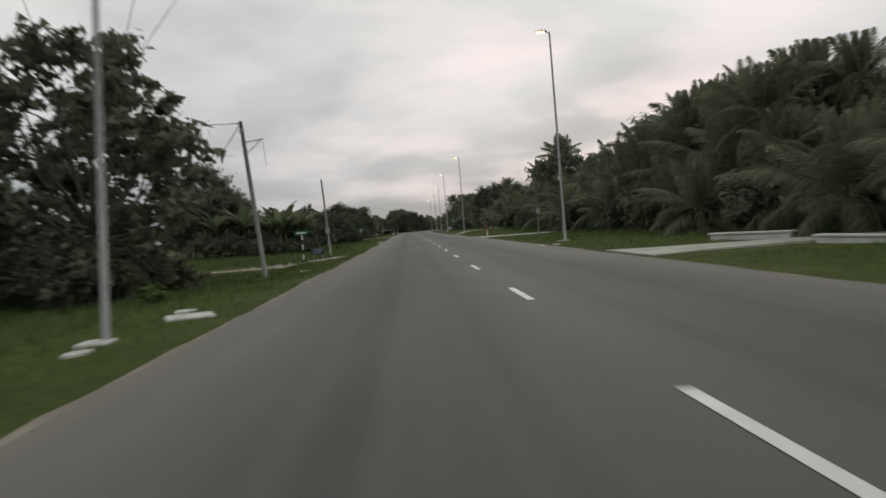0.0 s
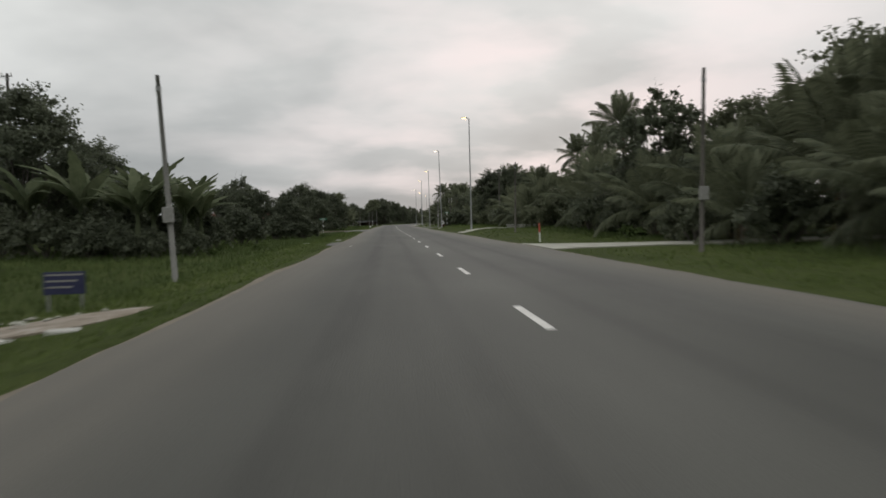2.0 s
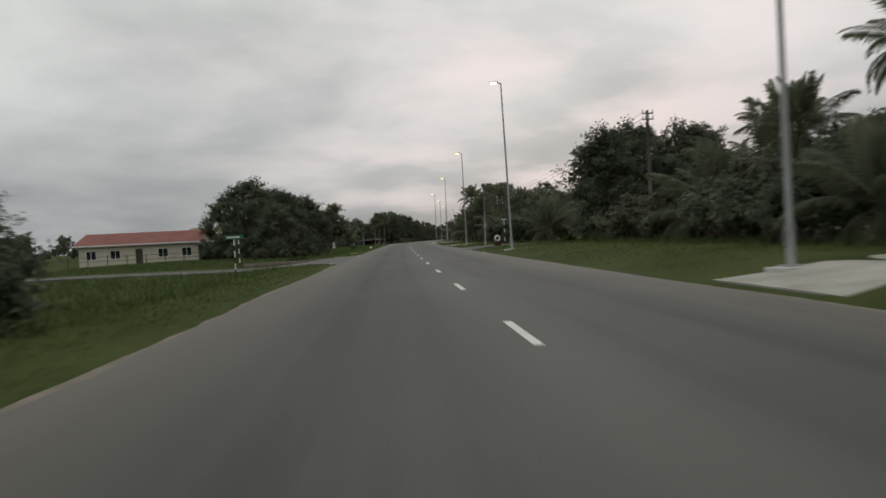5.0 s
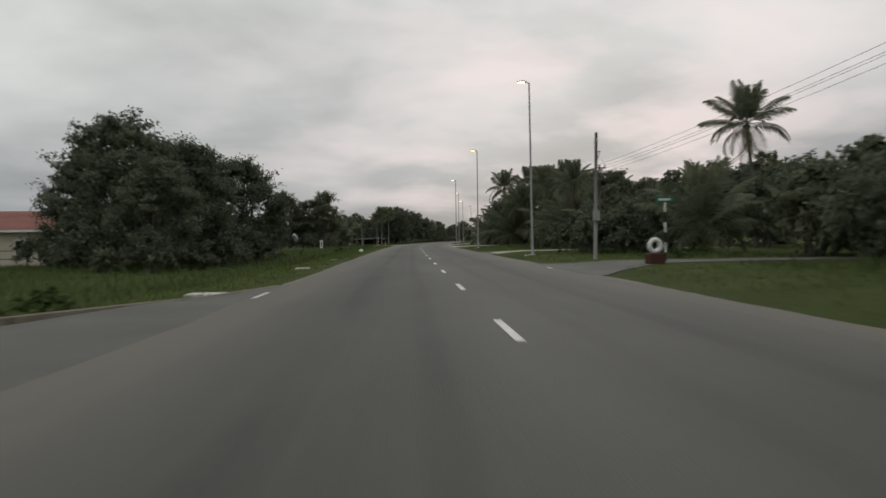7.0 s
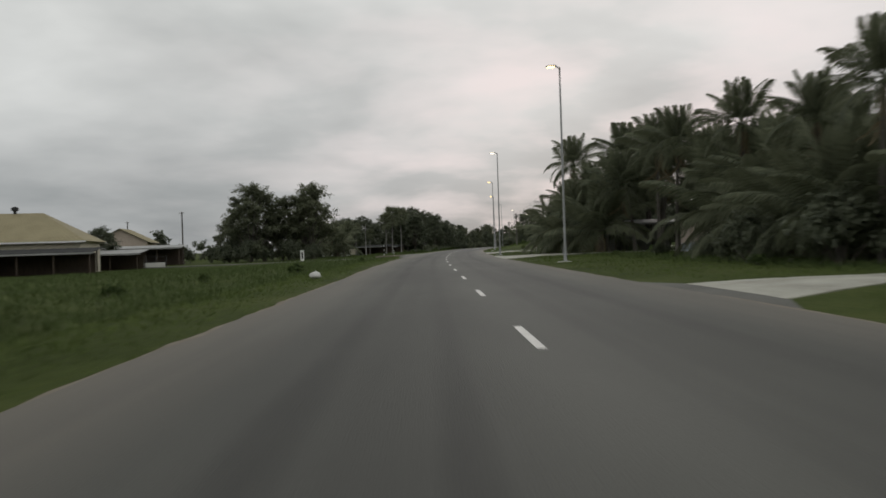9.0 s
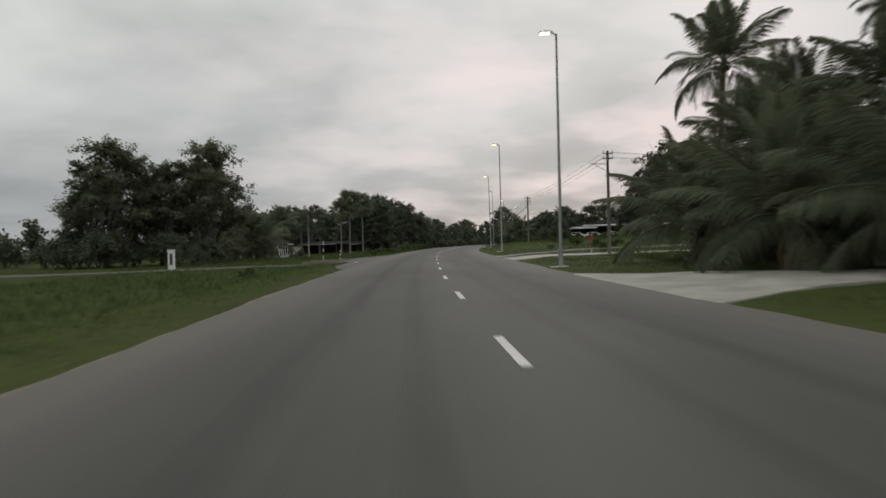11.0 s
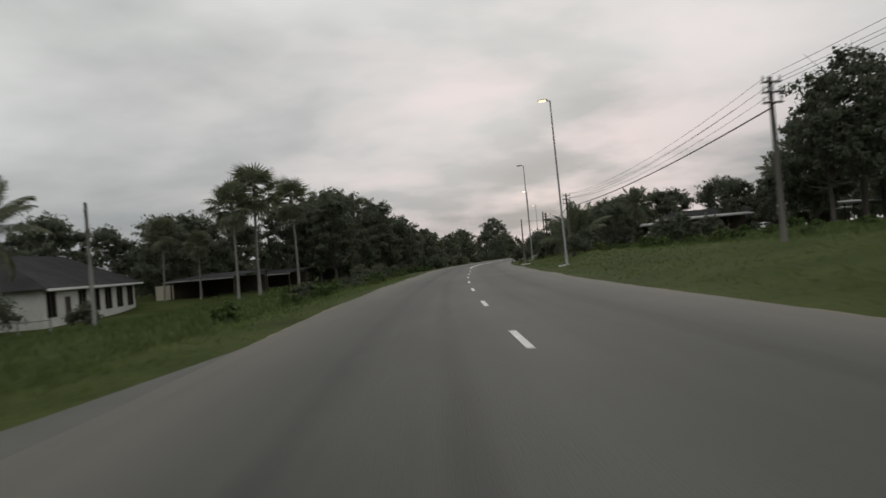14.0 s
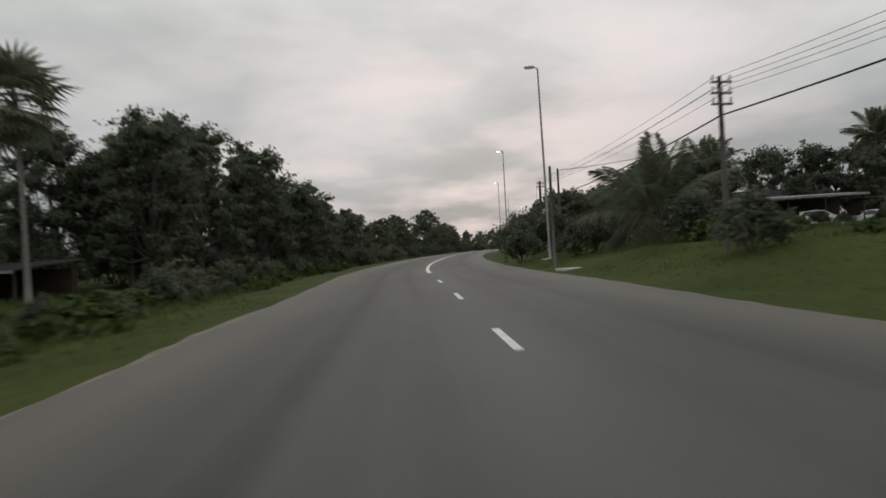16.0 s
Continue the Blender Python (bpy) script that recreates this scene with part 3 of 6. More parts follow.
def build_bush(label, seed, h, spread, lobes, count, size, leaf):
    def make():
        r = np.random.default_rng(seed)
        stems, crown = Geo(), Geo()
        for i in range(lobes):
            a, f = 2.4 * i + r.uniform(-0.5, 0.5), i / max(lobes - 1, 1)
            c = np.array([math.cos(a) * spread * 0.62 * f, math.sin(a) * spread * 0.62 * f, h * (0.62 - 0.30 * f)])
            R = spread * r.uniform(0.36, 0.52)
            clump(crown, c, (R, R, h * 0.36), count // lobes, size, r, 14, floor=0.0)
            stems.tube([(0, 0, -0.3), tuple(c * np.array([0.5, 0.5, 0.55])), tuple(c)], [0.05, 0.035, 0.012], 5, False)
        ob = thing("bush", Matrix(), label, "bush")
        part("stem", stems, M_BARK, ob)
        part("foliage", crown, leaf, ob)
        return ob, h
    return make


def frond_mesh(name, length, pairs, leaf_len, droop, seed, material):
    """One feather leaf: an arched rib with two rows of hanging leaflets."""
    r = np.random.default_rng(seed)
    s = Geo()
    rib = []
    for k in range(9):
        t = k / 8
        rib.append((length * (t - 0.16 * droop * t ** 3), 0, length * (0.34 * t - droop * 0.66 * t ** 2.3)))
    s.tube(rib, [0.035 * (1 - 0.85 * k / 8) + 0.004 for k in range(9)], 4, False)
    rib = np.array(rib)
    for side in (-1, 1):
        for k in range(pairs):
            t = 0.14 + 0.85 * k / (pairs - 1) + r.uniform(-0.006, 0.006)
            p = np.array([np.interp(t * 8, range(9), rib[:, i]) for i in range(3)])
            ll = leaf_len * (0.35 + 0.9 * math.sin(math.pi * min(t * 0.85 + 0.12, 1)) ** 0.8) * r.uniform(0.85, 1.1)
            sag = 0.10 + 0.42 * droop + 0.22 * r.random()
            tip = p + np.array([ll * 0.50, side * ll * 0.74, -ll * sag])
            mid = p + np.array([ll * 0.28, side * ll * 0.46, -ll * sag * 0.28])
            wv = np.array([0.024 * length / 3.6 + 0.007, 0, 0.004])
            s.add([tuple(p), tuple(mid + wv), tuple(tip), tuple(mid - wv)], [(0, 1, 2, 3)])
    return mesh_of(name, s, material)


def build_palm(seed, h, fronds, length, label, dry=2, bark=None, trunk_r=0.16, fall=112):
    def make():
        r = np.random.default_rng(seed)
        ob = thing("coconut_palm", Matrix(), label, "palm tree")
        bend = r.normal(size=2) * 0.05 * h
        pts = [(bend[0] * t * t, bend[1] * t * t, h * t - (0.4 if t == 0 else 0)) for t in np.linspace(0, 1, 7)]
        tk = Geo().tube(pts, [trunk_r * (1.7 if i == 0 else 1.15 - 0.06 * i) for i in range(7)], 8)
        part("trunk", tk, bark or M_BARK, ob, smooth=True)
        topm = Vector(pts[-1])
        boss = Geo()
        for k in range(7):
            a = k * 0.9
            c = topm + Vector((math.cos(a) * 0.22, math.sin(a) * 0.22, -0.18))
            boss.box(c.x - 0.09, c.y - 0.09, c.z - 0.12, c.x + 0.09, c.y + 0.09, c.z + 0.1)
        part("coconut", boss, M_BANANA, ob)
        kinds = [frond_mesh("frond", length, 64, 0.25 * length, d, seed * 10 + i, M_PALM) for i, d in enumerate((0.25, 0.52, 0.95))]
        dead = frond_mesh("dry_frond", length * 0.85, 22, 0.16 * length, 1.6, seed, M_DRYFROND)
        for k in range(fronds + dry):
            a = 2.399 * k + r.uniform(-0.25, 0.25)
            f = k / fronds
            rise = 90 - fall * f ** 1.55 + r.uniform(-8, 8)
            old = k >= fronds
            fr = part("frond", dead if old else kinds[0 if f < 0.35 else 1 if f < 0.75 else 2], None, ob)
            s = (0.75 + 0.3 * min(f * 2, 1)) * r.uniform(0.92, 1.08)
            fr.matrix_basis = Matrix.Translation(topm) @ Matrix.Rotation(a, 4, "Z") @ Matrix.Rotation(-radians(-75 if old else rise - 15), 4, "Y") @ Matrix.Rotation(r.uniform(-0.4, 0.4), 4, "X") @ Matrix.Scale(s, 4)
        return ob, h + 0.6 * length
    return make


def build_fan_palm(seed, h, label):
    def make():
        r = np.random.default_rng(seed)
        ob = thing("fan_palm", Matrix(), label, "palm tree")
        pts = [(0.012 * h * math.sin(3 * t), 0.01 * h * t, h * t - (0.4 if t == 0 else 0)) for t in np.linspace(0, 1, 7)]
        part("trunk", Geo().tube(pts, [0.20, 0.155, 0.135, 0.13, 0.125, 0.12, 0.115], 9), M_PALEBARK, ob, smooth=True)
        s = Geo()
        for k in range(15):      # one pleated fan on a stalk
            a = radians(-105 + 15 * k)
            tip = 1.15 * (1 - 0.18 * abs(k - 7) / 7)
            b, c = a - radians(6.5), a + radians(6.5)
            ca = (1.0 + 0.62 * math.cos(a), 0.62 * math.sin(a), -0.10)
            s.add([(1.0, 0, 0), (1.0 + 0.6 * math.cos(b), 0.6 * math.sin(b), -0.05), (1.0 + tip * math.cos(a), tip * math.sin(a), -0.42), (1.0 + 0.6 * math.cos(c), 0.6 * math.sin(c), -0.05), ca], [(0, 1, 4), (0, 4, 3), (1, 2, 4), (4, 2, 3)])
        s.tube([(0, 0, 0), (0.5, 0, 0.05), (1.0, 0, 0)], [0.03, 0.022, 0.016], 4, False)
        fan = mesh_of("fan_leaf", s, M_PALM)
        for k in range(40):
            a, f = 2.399 * k, k / 40
            ob2 = part("fan_leaf", fan, None, ob)
            ob2.matrix_basis = Matrix.Translation(Vector(pts[-1]) + Vector((0, 0, 0.1 - 0.35 * f))) @ Matrix.Rotation(a, 4, "Z") @ Matrix.Rotation(-radians(80 - 142 * f + r.uniform(-8, 8)), 4, "Y") @ Matrix.Rotation(r.uniform(-0.35, 0.35), 4, "X") @ Matrix.Scale(r.uniform(1.15, 1.6), 4)
        return ob, h + 1.1
    return make


def build_banana(seed, h):
    def make():
        r = np.random.default_rng(seed)
        ob = thing("banana_plant", Matrix(), "banana plant with broad torn upright leaves", "banana plant", "banana clump")
        part("stem", Geo().tube([(0, 0, -0.2), (0, 0, h * 0.25), (0.05, 0, h * 0.5)], [0.17, 0.14, 0.09], 8), M_BANANA, ob, smooth=True)
        for k in range(9):
            s = Geo()
            L, a, el = h * r.uniform(0.46, 0.60), 2.4 * k + r.uniform(-0.4, 0.4), r.uniform(44, 88)
            n = 14
            sag = r.uniform(0.25, 1.15)
            for i in range(n + 1):
                t = i / n
                wd = 0.43 * h / 5 * math.sin(math.pi * min(0.05 + t * 0.93, 1)) ** 0.55 * (r.uniform(0.85, 1.05) if i % 2 else r.uniform(0.62, 0.9))
                x, z = L * t * (1 - 0.16 * sag * t), -sag * L * t ** 2.6 * 0.75
                s.v += [(x - 0.10 * wd, -wd, z - wd * 0.40), (x, 0, z), (x - 0.10 * wd, wd, z - wd * 0.40)]
            for i in range(n):
                b = 3 * i
                s.f += [(b, b + 1, b + 4, b + 3), (b + 1, b + 2, b + 5, b + 4)]
            lf = part("leaf", s, M_BANANA, ob)
            lf.matrix_basis = Matrix.Translation((0.05, 0, h * 0.47)) @ Matrix.Rotation(a, 4, "Z") @ Matrix.Rotation(-radians(el), 4, "Y")
        return ob, h
    return make


KINDS = {
    "broad_a": build_tree("tree", "dense dark-leaved roadside tree", "tree", 11, 9, 4.4, 0.14, 15, 7400, 0.39, M_LEAF),
    "broad_b": build_tree("tree", "rounded dark green tree among undergrowth", "tree", 23, 8, 4.2, 0.06, 14, 7000, 0.375, M_LEAF),
    "broad_c": build_tree("tree", "olive-green spreading tree with uneven crown", "tree", 37, 10, 5.0, 0.16, 16, 7800, 0.39, M_LEAF2),
    "open_a": build_tree("tree", "large-leaved tree with open branching and gaps in its crown", "tree", 41, 10, 4.8, 0.18, 20, 6600, 0.40, M_LEAF, open_=True),
    "open_b": build_tree("tree", "tall tree with bare limbs and tufts of dark leaves", "tree", 53, 14, 6.0, 0.26, 24, 11000, 0.40, M_LEAF, open_=True),
    "round": build_tree("small_tree", "small clipped round tree on a short trunk", "tree", 61, 3.4, 1.7, 0.30, 9, 2600, 0.24, M_LEAF2),
    "bush_a": build_bush("dense green bush in the undergrowth", 5, 3.0, 2.4, 8, 2800, 0.29, M_LEAF),
    "bush_b": build_bush("leafy shrub with pale green new leaves", 6, 2.4, 2.2, 7, 2300, 0.26, M_LEAF2),
    "bush_c": build_bush("tall dense thicket of dark green shrubs", 7, 5.0, 3.9, 13, 4100, 0.36, M_LEAF),
    "near_a": build_tree("tree", "dense dark-leaved roadside tree", "tree", 17, 9, 4.6, 0.05, 24, 23000, 0.25, M_LEAF),
    "open_c": build_tree("tree", "large-leaved dark tree with open branching", "tree", 43, 10, 4.8, 0.18, 17, 4600, 0.44, M_LEAF, open_=True),
    "tall_c": build_tree("tree", "tall dense olive tree branching from near the ground", "tree", 83, 12, 4.9, 0.03, 24, 14000, 0.32, M_LEAF2),
    "tall_d": build_tree("tree", "tall dark tree with tiers of foliage down to the undergrowth", "tree", 89, 13, 4.6, 0.07, 26, 13500, 0.36, M_LEAF),
    "weed": build_bush("low clump of rank weeds in the grass", 8, 0.9, 0.9, 5, 480, 0.19, M_WEED),
    "far_a": build_tree("tree", "dark green tree in the far roadside belt", "tree", 71, 9, 4.6, 0.08, 12, 2600, 0.66, M_LEAF),
    "far_b": build_tree("tree", "olive tree in the far roadside belt", "tree", 73, 9, 4.8, 0.10, 11, 2500, 0.66, M_LEAF2),
    "palm_a": build_palm(3, 7.0, 27, 4.1, "coconut palm with arching feathery fronds", fall=128),
    "palm_b": build_palm(4, 10.6, 25, 4.0, "tall coconut palm with drooping fronds", 3),
    "palm_low": build_palm(9, 1.6, 22, 4.1, "young coconut palm with fronds from near the ground", 2, trunk_r=0.22),
    "fan_a": build_fan_palm(12, 10.0, "tall fan palm with pale straight trunk"),
    "banana": build_banana(15, 5.0),
}


def plant(kind, x, y, h, turn=None, label="", sink=0.05):
    """One more plant of a kind at a place, h metres high."""
    if kind == "bush_a" and h > 4.3:
        kind = "bush_c"
    made = PLANTS.get(kind)
    turn = random.uniform(0, 360) if turn is None else turn
    m = pose(x, y, land(x, y) - sink, random.uniform(-2, 2), random.uniform(-2, 2), turn)
    if made is None:
        ob, base = KINDS[kind]()
        s = h / base
        ob.matrix_basis = m @ Matrix.Scale(s, 4)
        PLANTS[kind] = (ob, base, s)
    else:
        ob0, base, s0 = made
        ob = copy_thing(ob0, m @ Matrix.Scale(h / base / s0, 4))
    return tagged(ob, label)


def at(y, d):
    return cx(y) + d, y


def plants(kind, rows, label=""):
    for x, y, h in rows:
        plant(kind, x, y, h, label=label)


def thicket(y0, y1, d0, d1, step, mix, hmin, hmax, seed):
    """Trees and shrubs scattered over a belt along the road."""
    r = random.Random(seed)
    y = y0
    while y < y1:
        d = r.uniform(d0, d1)
        k = r.choice(mix)
        f = (abs(d) - min(abs(d0), abs(d1))) / max(abs(abs(d1) - abs(d0)), 0.1)
        h = hmin + (hmax - hmin) * min(max(f + r.uniform(-0.25, 0.25), 0), 1)
        x, yy = at(y, d)
        plant(k, x, yy, h)
        y += step * r.uniform(0.7, 1.3)


# ---- street lamps and poles ----
def street_lamp(x, y, top, lit="warm", lean=0.0):
    z0 = land(x, y)
    h = top - z0
    side = -1
    ob = thing("street_lamp", pose(x, y, z0, 0, lean, math.degrees(math.atan2(-(cx(y + 1) - cx(y - 1)), 2))), "tall galvanised street lamp, " + ("its lamp alight" if lit != "off" else "its lamp unlit"), "street lamp", "street lamps along the road")
    part("pole", Geo().tube([(0, 0, -0.3), (0, 0, 0.9), (0, 0, 0.95), (0, 0, h - 0.35), (0, 0, h)], [0.098, 0.098, 0.080, 0.048, 0.043], 10), M_STEEL, ob, smooth=True)
    part("base_plate", Geo().box(-0.22, -0.22, 0.0, 0.22, 0.22, 0.05, None, 0.01), M_STEEL, ob)
    part("access_door", Geo().box(-0.135, -0.05, 0.45, -0.10, 0.05, 0.85, None, 0.008), M_STEEL, ob)
    part("arm", Geo().tube([(0, 0, h - 0.1), (side * 0.15, 0, h + 0.03), (side * 0.4, 0, h + 0.05)], [0.045, 0.035, 0.03], 8), M_STEEL, ob, smooth=True)
    head = Geo()
    prof = [(0.16, 0.05, 0.045), (0.24, 0.12, 0.075), (0.5, 0.15, 0.085), (0.76, 0.11, 0.06), (0.84, 0.04, 0.03)]
    for px, wy, hz in prof:
        head.v += [(side * px, -wy, h + 0.05), (side * px, -wy * 0.7, h + 0.05 + hz), (side * px, wy * 0.7, h + 0.05 + hz), (side * px, wy, h + 0.05)]
    for i in range(len(prof) - 1):
        for k in range(4):
            a, b = 4 * i + k, 4 * i + (k + 1) % 4
            head.f.append((a, b, b + 4, a + 4))
    head.f += [(0, 1, 2, 3), (16, 17, 18, 19)]
    lan = part("lantern", head, M_STEEL, ob)
    part("lamp_lens", Geo().box(side * 0.76, -0.11, h - 0.01, side * 0.3, 0.11, h + 0.055, None, 0.02), {"warm": M_LAMP, "cool": M_LAMPCOOL, "off": M_LAMPOFF}[lit], lan)
    foot = Geo().box(-0.45, -0.32, -0.2, 0.45, 0.32, 0.02, None, 0.015)
    slab = part("concrete_slab", foot, M_PALE)
    slab.matrix_basis = pose(x - 0.1, y - 0.2, z0, 0, 0, random.uniform(-10, 10))
    tagged(slab, "pale concrete footing slab in the grass under a lamp post", "concrete slab", "lamp footings")
    return ob


LAMPS = [(9.11, 42.8, 11.9, "warm", -0.6), (9.2, 118.5, 11.95, "warm", -0.3), (8.8, 156.0, 12.0, "cool", -1.3), (9.3, 197.0, 11.6, "warm", -0.5), (9.6, 237.1, 11.7, "warm", 0), (9.5, 273.5, 11.0, "cool", 0),
         (13.27, 318.1, 11.5, "warm", -0.3), (17.5, 358.7, 11.6, "warm", -1.0), (23.35, 397.8, 11.8, "off", -0.8), (31.5, 436.7, 11.8, "cool", 0), (42.6, 481.0, 12.0, "cool", 0), (56.3, 524.0, 12.0, "warm", 0),
         (72.3, 566.0, 12.0, "cool", 0), (92.0, 606.0, 12.0, "cool", 0)]
for x, y, top, lit, lean in LAMPS:
    street_lamp(x, y, top, lit, lean)


def utility_pole(x, y, top, material=None, arms=0, r=0.13, lean=(0, 0), box=False, bracket=0, label="weathered grey utility pole"):
    z0 = land(x, y)
    h = top - z0
    ob = thing("utility_pole", pose(x, y, z0, lean[0], lean[1], 0), label, "utility pole", "utility poles")
    part("pole", Geo().tube([(0, 0, -0.4), (0, 0, h * 0.5), (0, 0, h)], [r * 1.15, r, r * 0.8], 9), material or M_GREYPOLE, ob, smooth=True)
    for k in range(arms):
        z = h - 0.20 - 0.37 * k
        arm = part("crossarm", Geo().box(-0.38, -0.16, z - 0.035, 0.38, -0.06, z + 0.035, None, 0.01), M_WOODPOLE, ob)
        for px in (-0.32, 0.32):
            part("insulator", Geo().tube([(px, -0.11, z + 0.06), (px, -0.11, z + 0.12), (px, -0.11, z + 0.15), (px, -0.11, z + 0.22)], [0.03, 0.055, 0.035, 0.045], 8), M_WHITE, arm)
    if bracket:
        s = Geo().tube([(0, 0, h - 0.95), (bracket, 0, h - 0.92)], 0.03, 6).tube([(0, 0, h - 1.5), (bracket * 0.85, 0, h - 0.94)], 0.022, 6)
        part("bracket", s, M_STEEL, ob)
    if box:
        part("meter_box", Geo().box(-0.16, -r - 0.16, 1.9, 0.16, -r + 0.01, 2.4, None, 0.02), M_GREYWALL, ob)
    part("collar", Geo().tube([(0, 0, h - 0.5), (0, 0, h - 0.35)], r * 1.08, 9), M_STEEL, ob)
    return ob


utility_pole(-4.5, 11.2, 7.6, M_STEEL, 0, 0.045, (0, 3), label="slim galvanised steel pole on a concrete slab")
utility_pole(-6.35, 33.6, 6.6, M_GREYPOLE, 0, 0.10, (-2, -5), bracket=0.9, label="leaning grey utility pole with a steel bracket")
utility_pole(-6.45, 63.6, 6.0, M_GREYPOLE, 0, 0.08, (0, -3), box=True)
utility_pole(-26.5, 95.5, 12.4, M_WOODPOLE, 1, 0.12, label="tall timber utility pole standing behind the trees")
utility_pole(11.7, 66.0, 6.6, M_WOODPOLE, 0, 0.075, (0, 1.2), box=True, label="grey pole with a meter box at the verge")
utility_pole(10.5, 98.9, 5.8, M_WOODPOLE, 0, 0.065, (0, 1.0))
utility_pole(10.1, 183.5, 6.35, M_GREYPOLE, 0, 0.085, (0, 1), box=True, bracket=0.22, label="slim grey pole with a meter box at the driveway")
utility_pole(13.5, 195.4, 5.9, M_WOODPOLE, 3, 0.07, label="dark timber power pole with three crossarms")
utility_pole(17.3, 292.0, 7.6, M_WOODPOLE, 2, 0.11, label="dark timber power pole with crossarms and a bracket", bracket=-1.3)
utility_pole(19.0, 333.5, 6.8, M_WOODPOLE, 3, 0.10, label="timber power pole with crossarms")
utility_pole(22.8, 377.5, 6.5, M_WOODPOLE, 3, 0.09, label="timber power pole with crossarms and stay wires")
utility_pole(20.6, 389.0, 4.9, M_WOODPOLE, 0, 0.075, label="slim dark timber post")
utility_pole(31.5, 424.0, 7.2, M_WOODPOLE, 2, 0.13)
utility_pole(26.8, 405.4, 6.45, M_WOODPOLE, 0, 0.085, label="slim dark timber post beside the thicket")
utility_pole(46.0, 470.0, 8.0, M_WOODPOLE, 2, 0.13)
utility_pole(-37.2, 313.5, 7.9, M_WOODPOLE, 1, 0.12)
utility_pole(-58.0, 345.0, 8.0, M_WOODPOLE, 1, 0.12)
utility_pole(-10.6, 349.0, 5.9, M_GREYPOLE, 0, 0.10)
utility_pole(11.5, 452.0, 6.4, M_GREYPOLE, 0, 0.09)


def cable(a, b, sag, r=0.012, label="black overhead cable between poles"):
    a, b = Vector(a), Vector(b)
    pts = [a.lerp(b, k / 14) - Vector((0, 0, sag * 4 * (k / 14) * (1 - k / 14))) for k in range(15)]
    tagged(part("overhead_cable", Geo().tube(pts, r, 5, False), M_WIRE), label, "cable", "overhead cables")


for px, dz in ((-0.32, -0.03), (0.32, -0.03), (-0.32, -0.40), (0.32, -0.40)):
    cable((17.3 + px, 291.9, 7.55 + dz), (19.0 + px, 333.4, 6.75 + dz), 0.35, 0.008)
    cable((19.0 + px, 333.4, 6.75 + dz), (22.8 + px, 377.4, 6.45 + dz), 0.8, 0.008)
    cable((22.8 + px, 377.4, 6.45 + dz), (31.5 + px, 423.9, 7.35 + dz), 0.4, 0.008)
    cable((31.5 + px, 423.9, 7.35 + dz), (46 + px, 469.9, 7.95 + dz), 0.4, 0.008)
    cable((13.5 + px, 195.3, 5.85 + dz), (17.0 + px, 150, 8.6 + dz), 0.5, 0.008)
    cable((13.5 + px, 195.3, 5.85 + dz), (24 + px, 240, 6.0 + dz), 0.5, 0.008)
    cable((31 + px, 300, 8.4 + dz), (17.3 + px, 291.9, 7.55 + dz), 0.3, 0.008)
utility_pole(17.0, 150, 8.7, M_WOODPOLE, 2, 0.11, label="timber power pole standing in the thicket")
utility_pole(24.0, 240, 6.1, M_WOODPOLE, 2, 0.10, label="timber power pole among the palms")
utility_pole(31.0, 300, 8.5, M_WOODPOLE, 2, 0.13, label="timber power pole set back from the road")
cable((19.0, 333.5, 5.7), (22.8, 377.5, 5.2), 0.45, 0.03, "thick bundled overhead cable between poles")
cable((22.8, 377.5, 5.2), (31.5, 424, 5.6), 0.5, 0.03, "thick bundled overhead cable between poles")
cable((22.8, 377.5, 4.4), (21.1, 389.0, 4.7), 0.12, 0.012, "slack service wire between two posts")
cable((17.3, 292, 6.0), (21.8, 262, 2.9), 0.5, 0.012, "service cable to the stalls")
cable((-26.5, 95.5, 12.2), (-70, 70, 12.5), 1.0, 0.016)
cable((-7.03, 33.95, 6.5), (-20.0, 30.0, 7.0), 0.25, 0.018)
cable((-26.5, 95.5, 12.1), (-7.03, 33.95, 6.45), 1.6, 0.02, "sagging black cable from the roadside pole to the timber pole")
cable((-6.06, 33.9, 5.62), (-5.98, 33.9, 4.6), 0.05, 0.010, "short loose wire hanging from a bracket")

# ---- signs, posts and small things at the roadside ----


def striped_post(x, y, h, label="black and white striped post at the roadside", colours=None, r=0.038, bands=6):
    z0 = land(x, y)
    ob = thing("marker_post", pose(x, y, z0, random.uniform(-2, 2), random.uniform(-2, 2), 0), label, "marker post", "marker posts")
    cols = colours or (M_BLACK, M_WHITE)
    for k in range(bands):
        a, b = h * k / bands, h * (k + 1) / bands
        part("band", Geo().tube([(0, 0, a - (0.2 if k == 0 else 0)), (0, 0, b)], r, 8, k in (0, bands - 1)), cols[k % 2], ob)
    return ob


def name_sign(x, y, h, wide, turn, post_bands=6):
    ob = striped_post(x, y, h, "green street name sign on a striped post", bands=post_bands)
    ob["category"] = "street sign"
    plate = part("sign_plate", Geo().box(-wide / 2, -0.02, h - 0.02, wide / 2, 0.02, h + 0.24, Matrix.Rotation(radians(turn), 4, "Z"), 0.008), M_GREEN, ob)
    for k in (-1, 1):
        part("lettering_bar", Geo().box(-wide * 0.38, k * 0.022 - 0.002, h + 0.07, wide * 0.30, k * 0.022 + 0.002, h + 0.15, Matrix.Rotation(radians(turn), 4, "Z")), M_WHITE, plate)


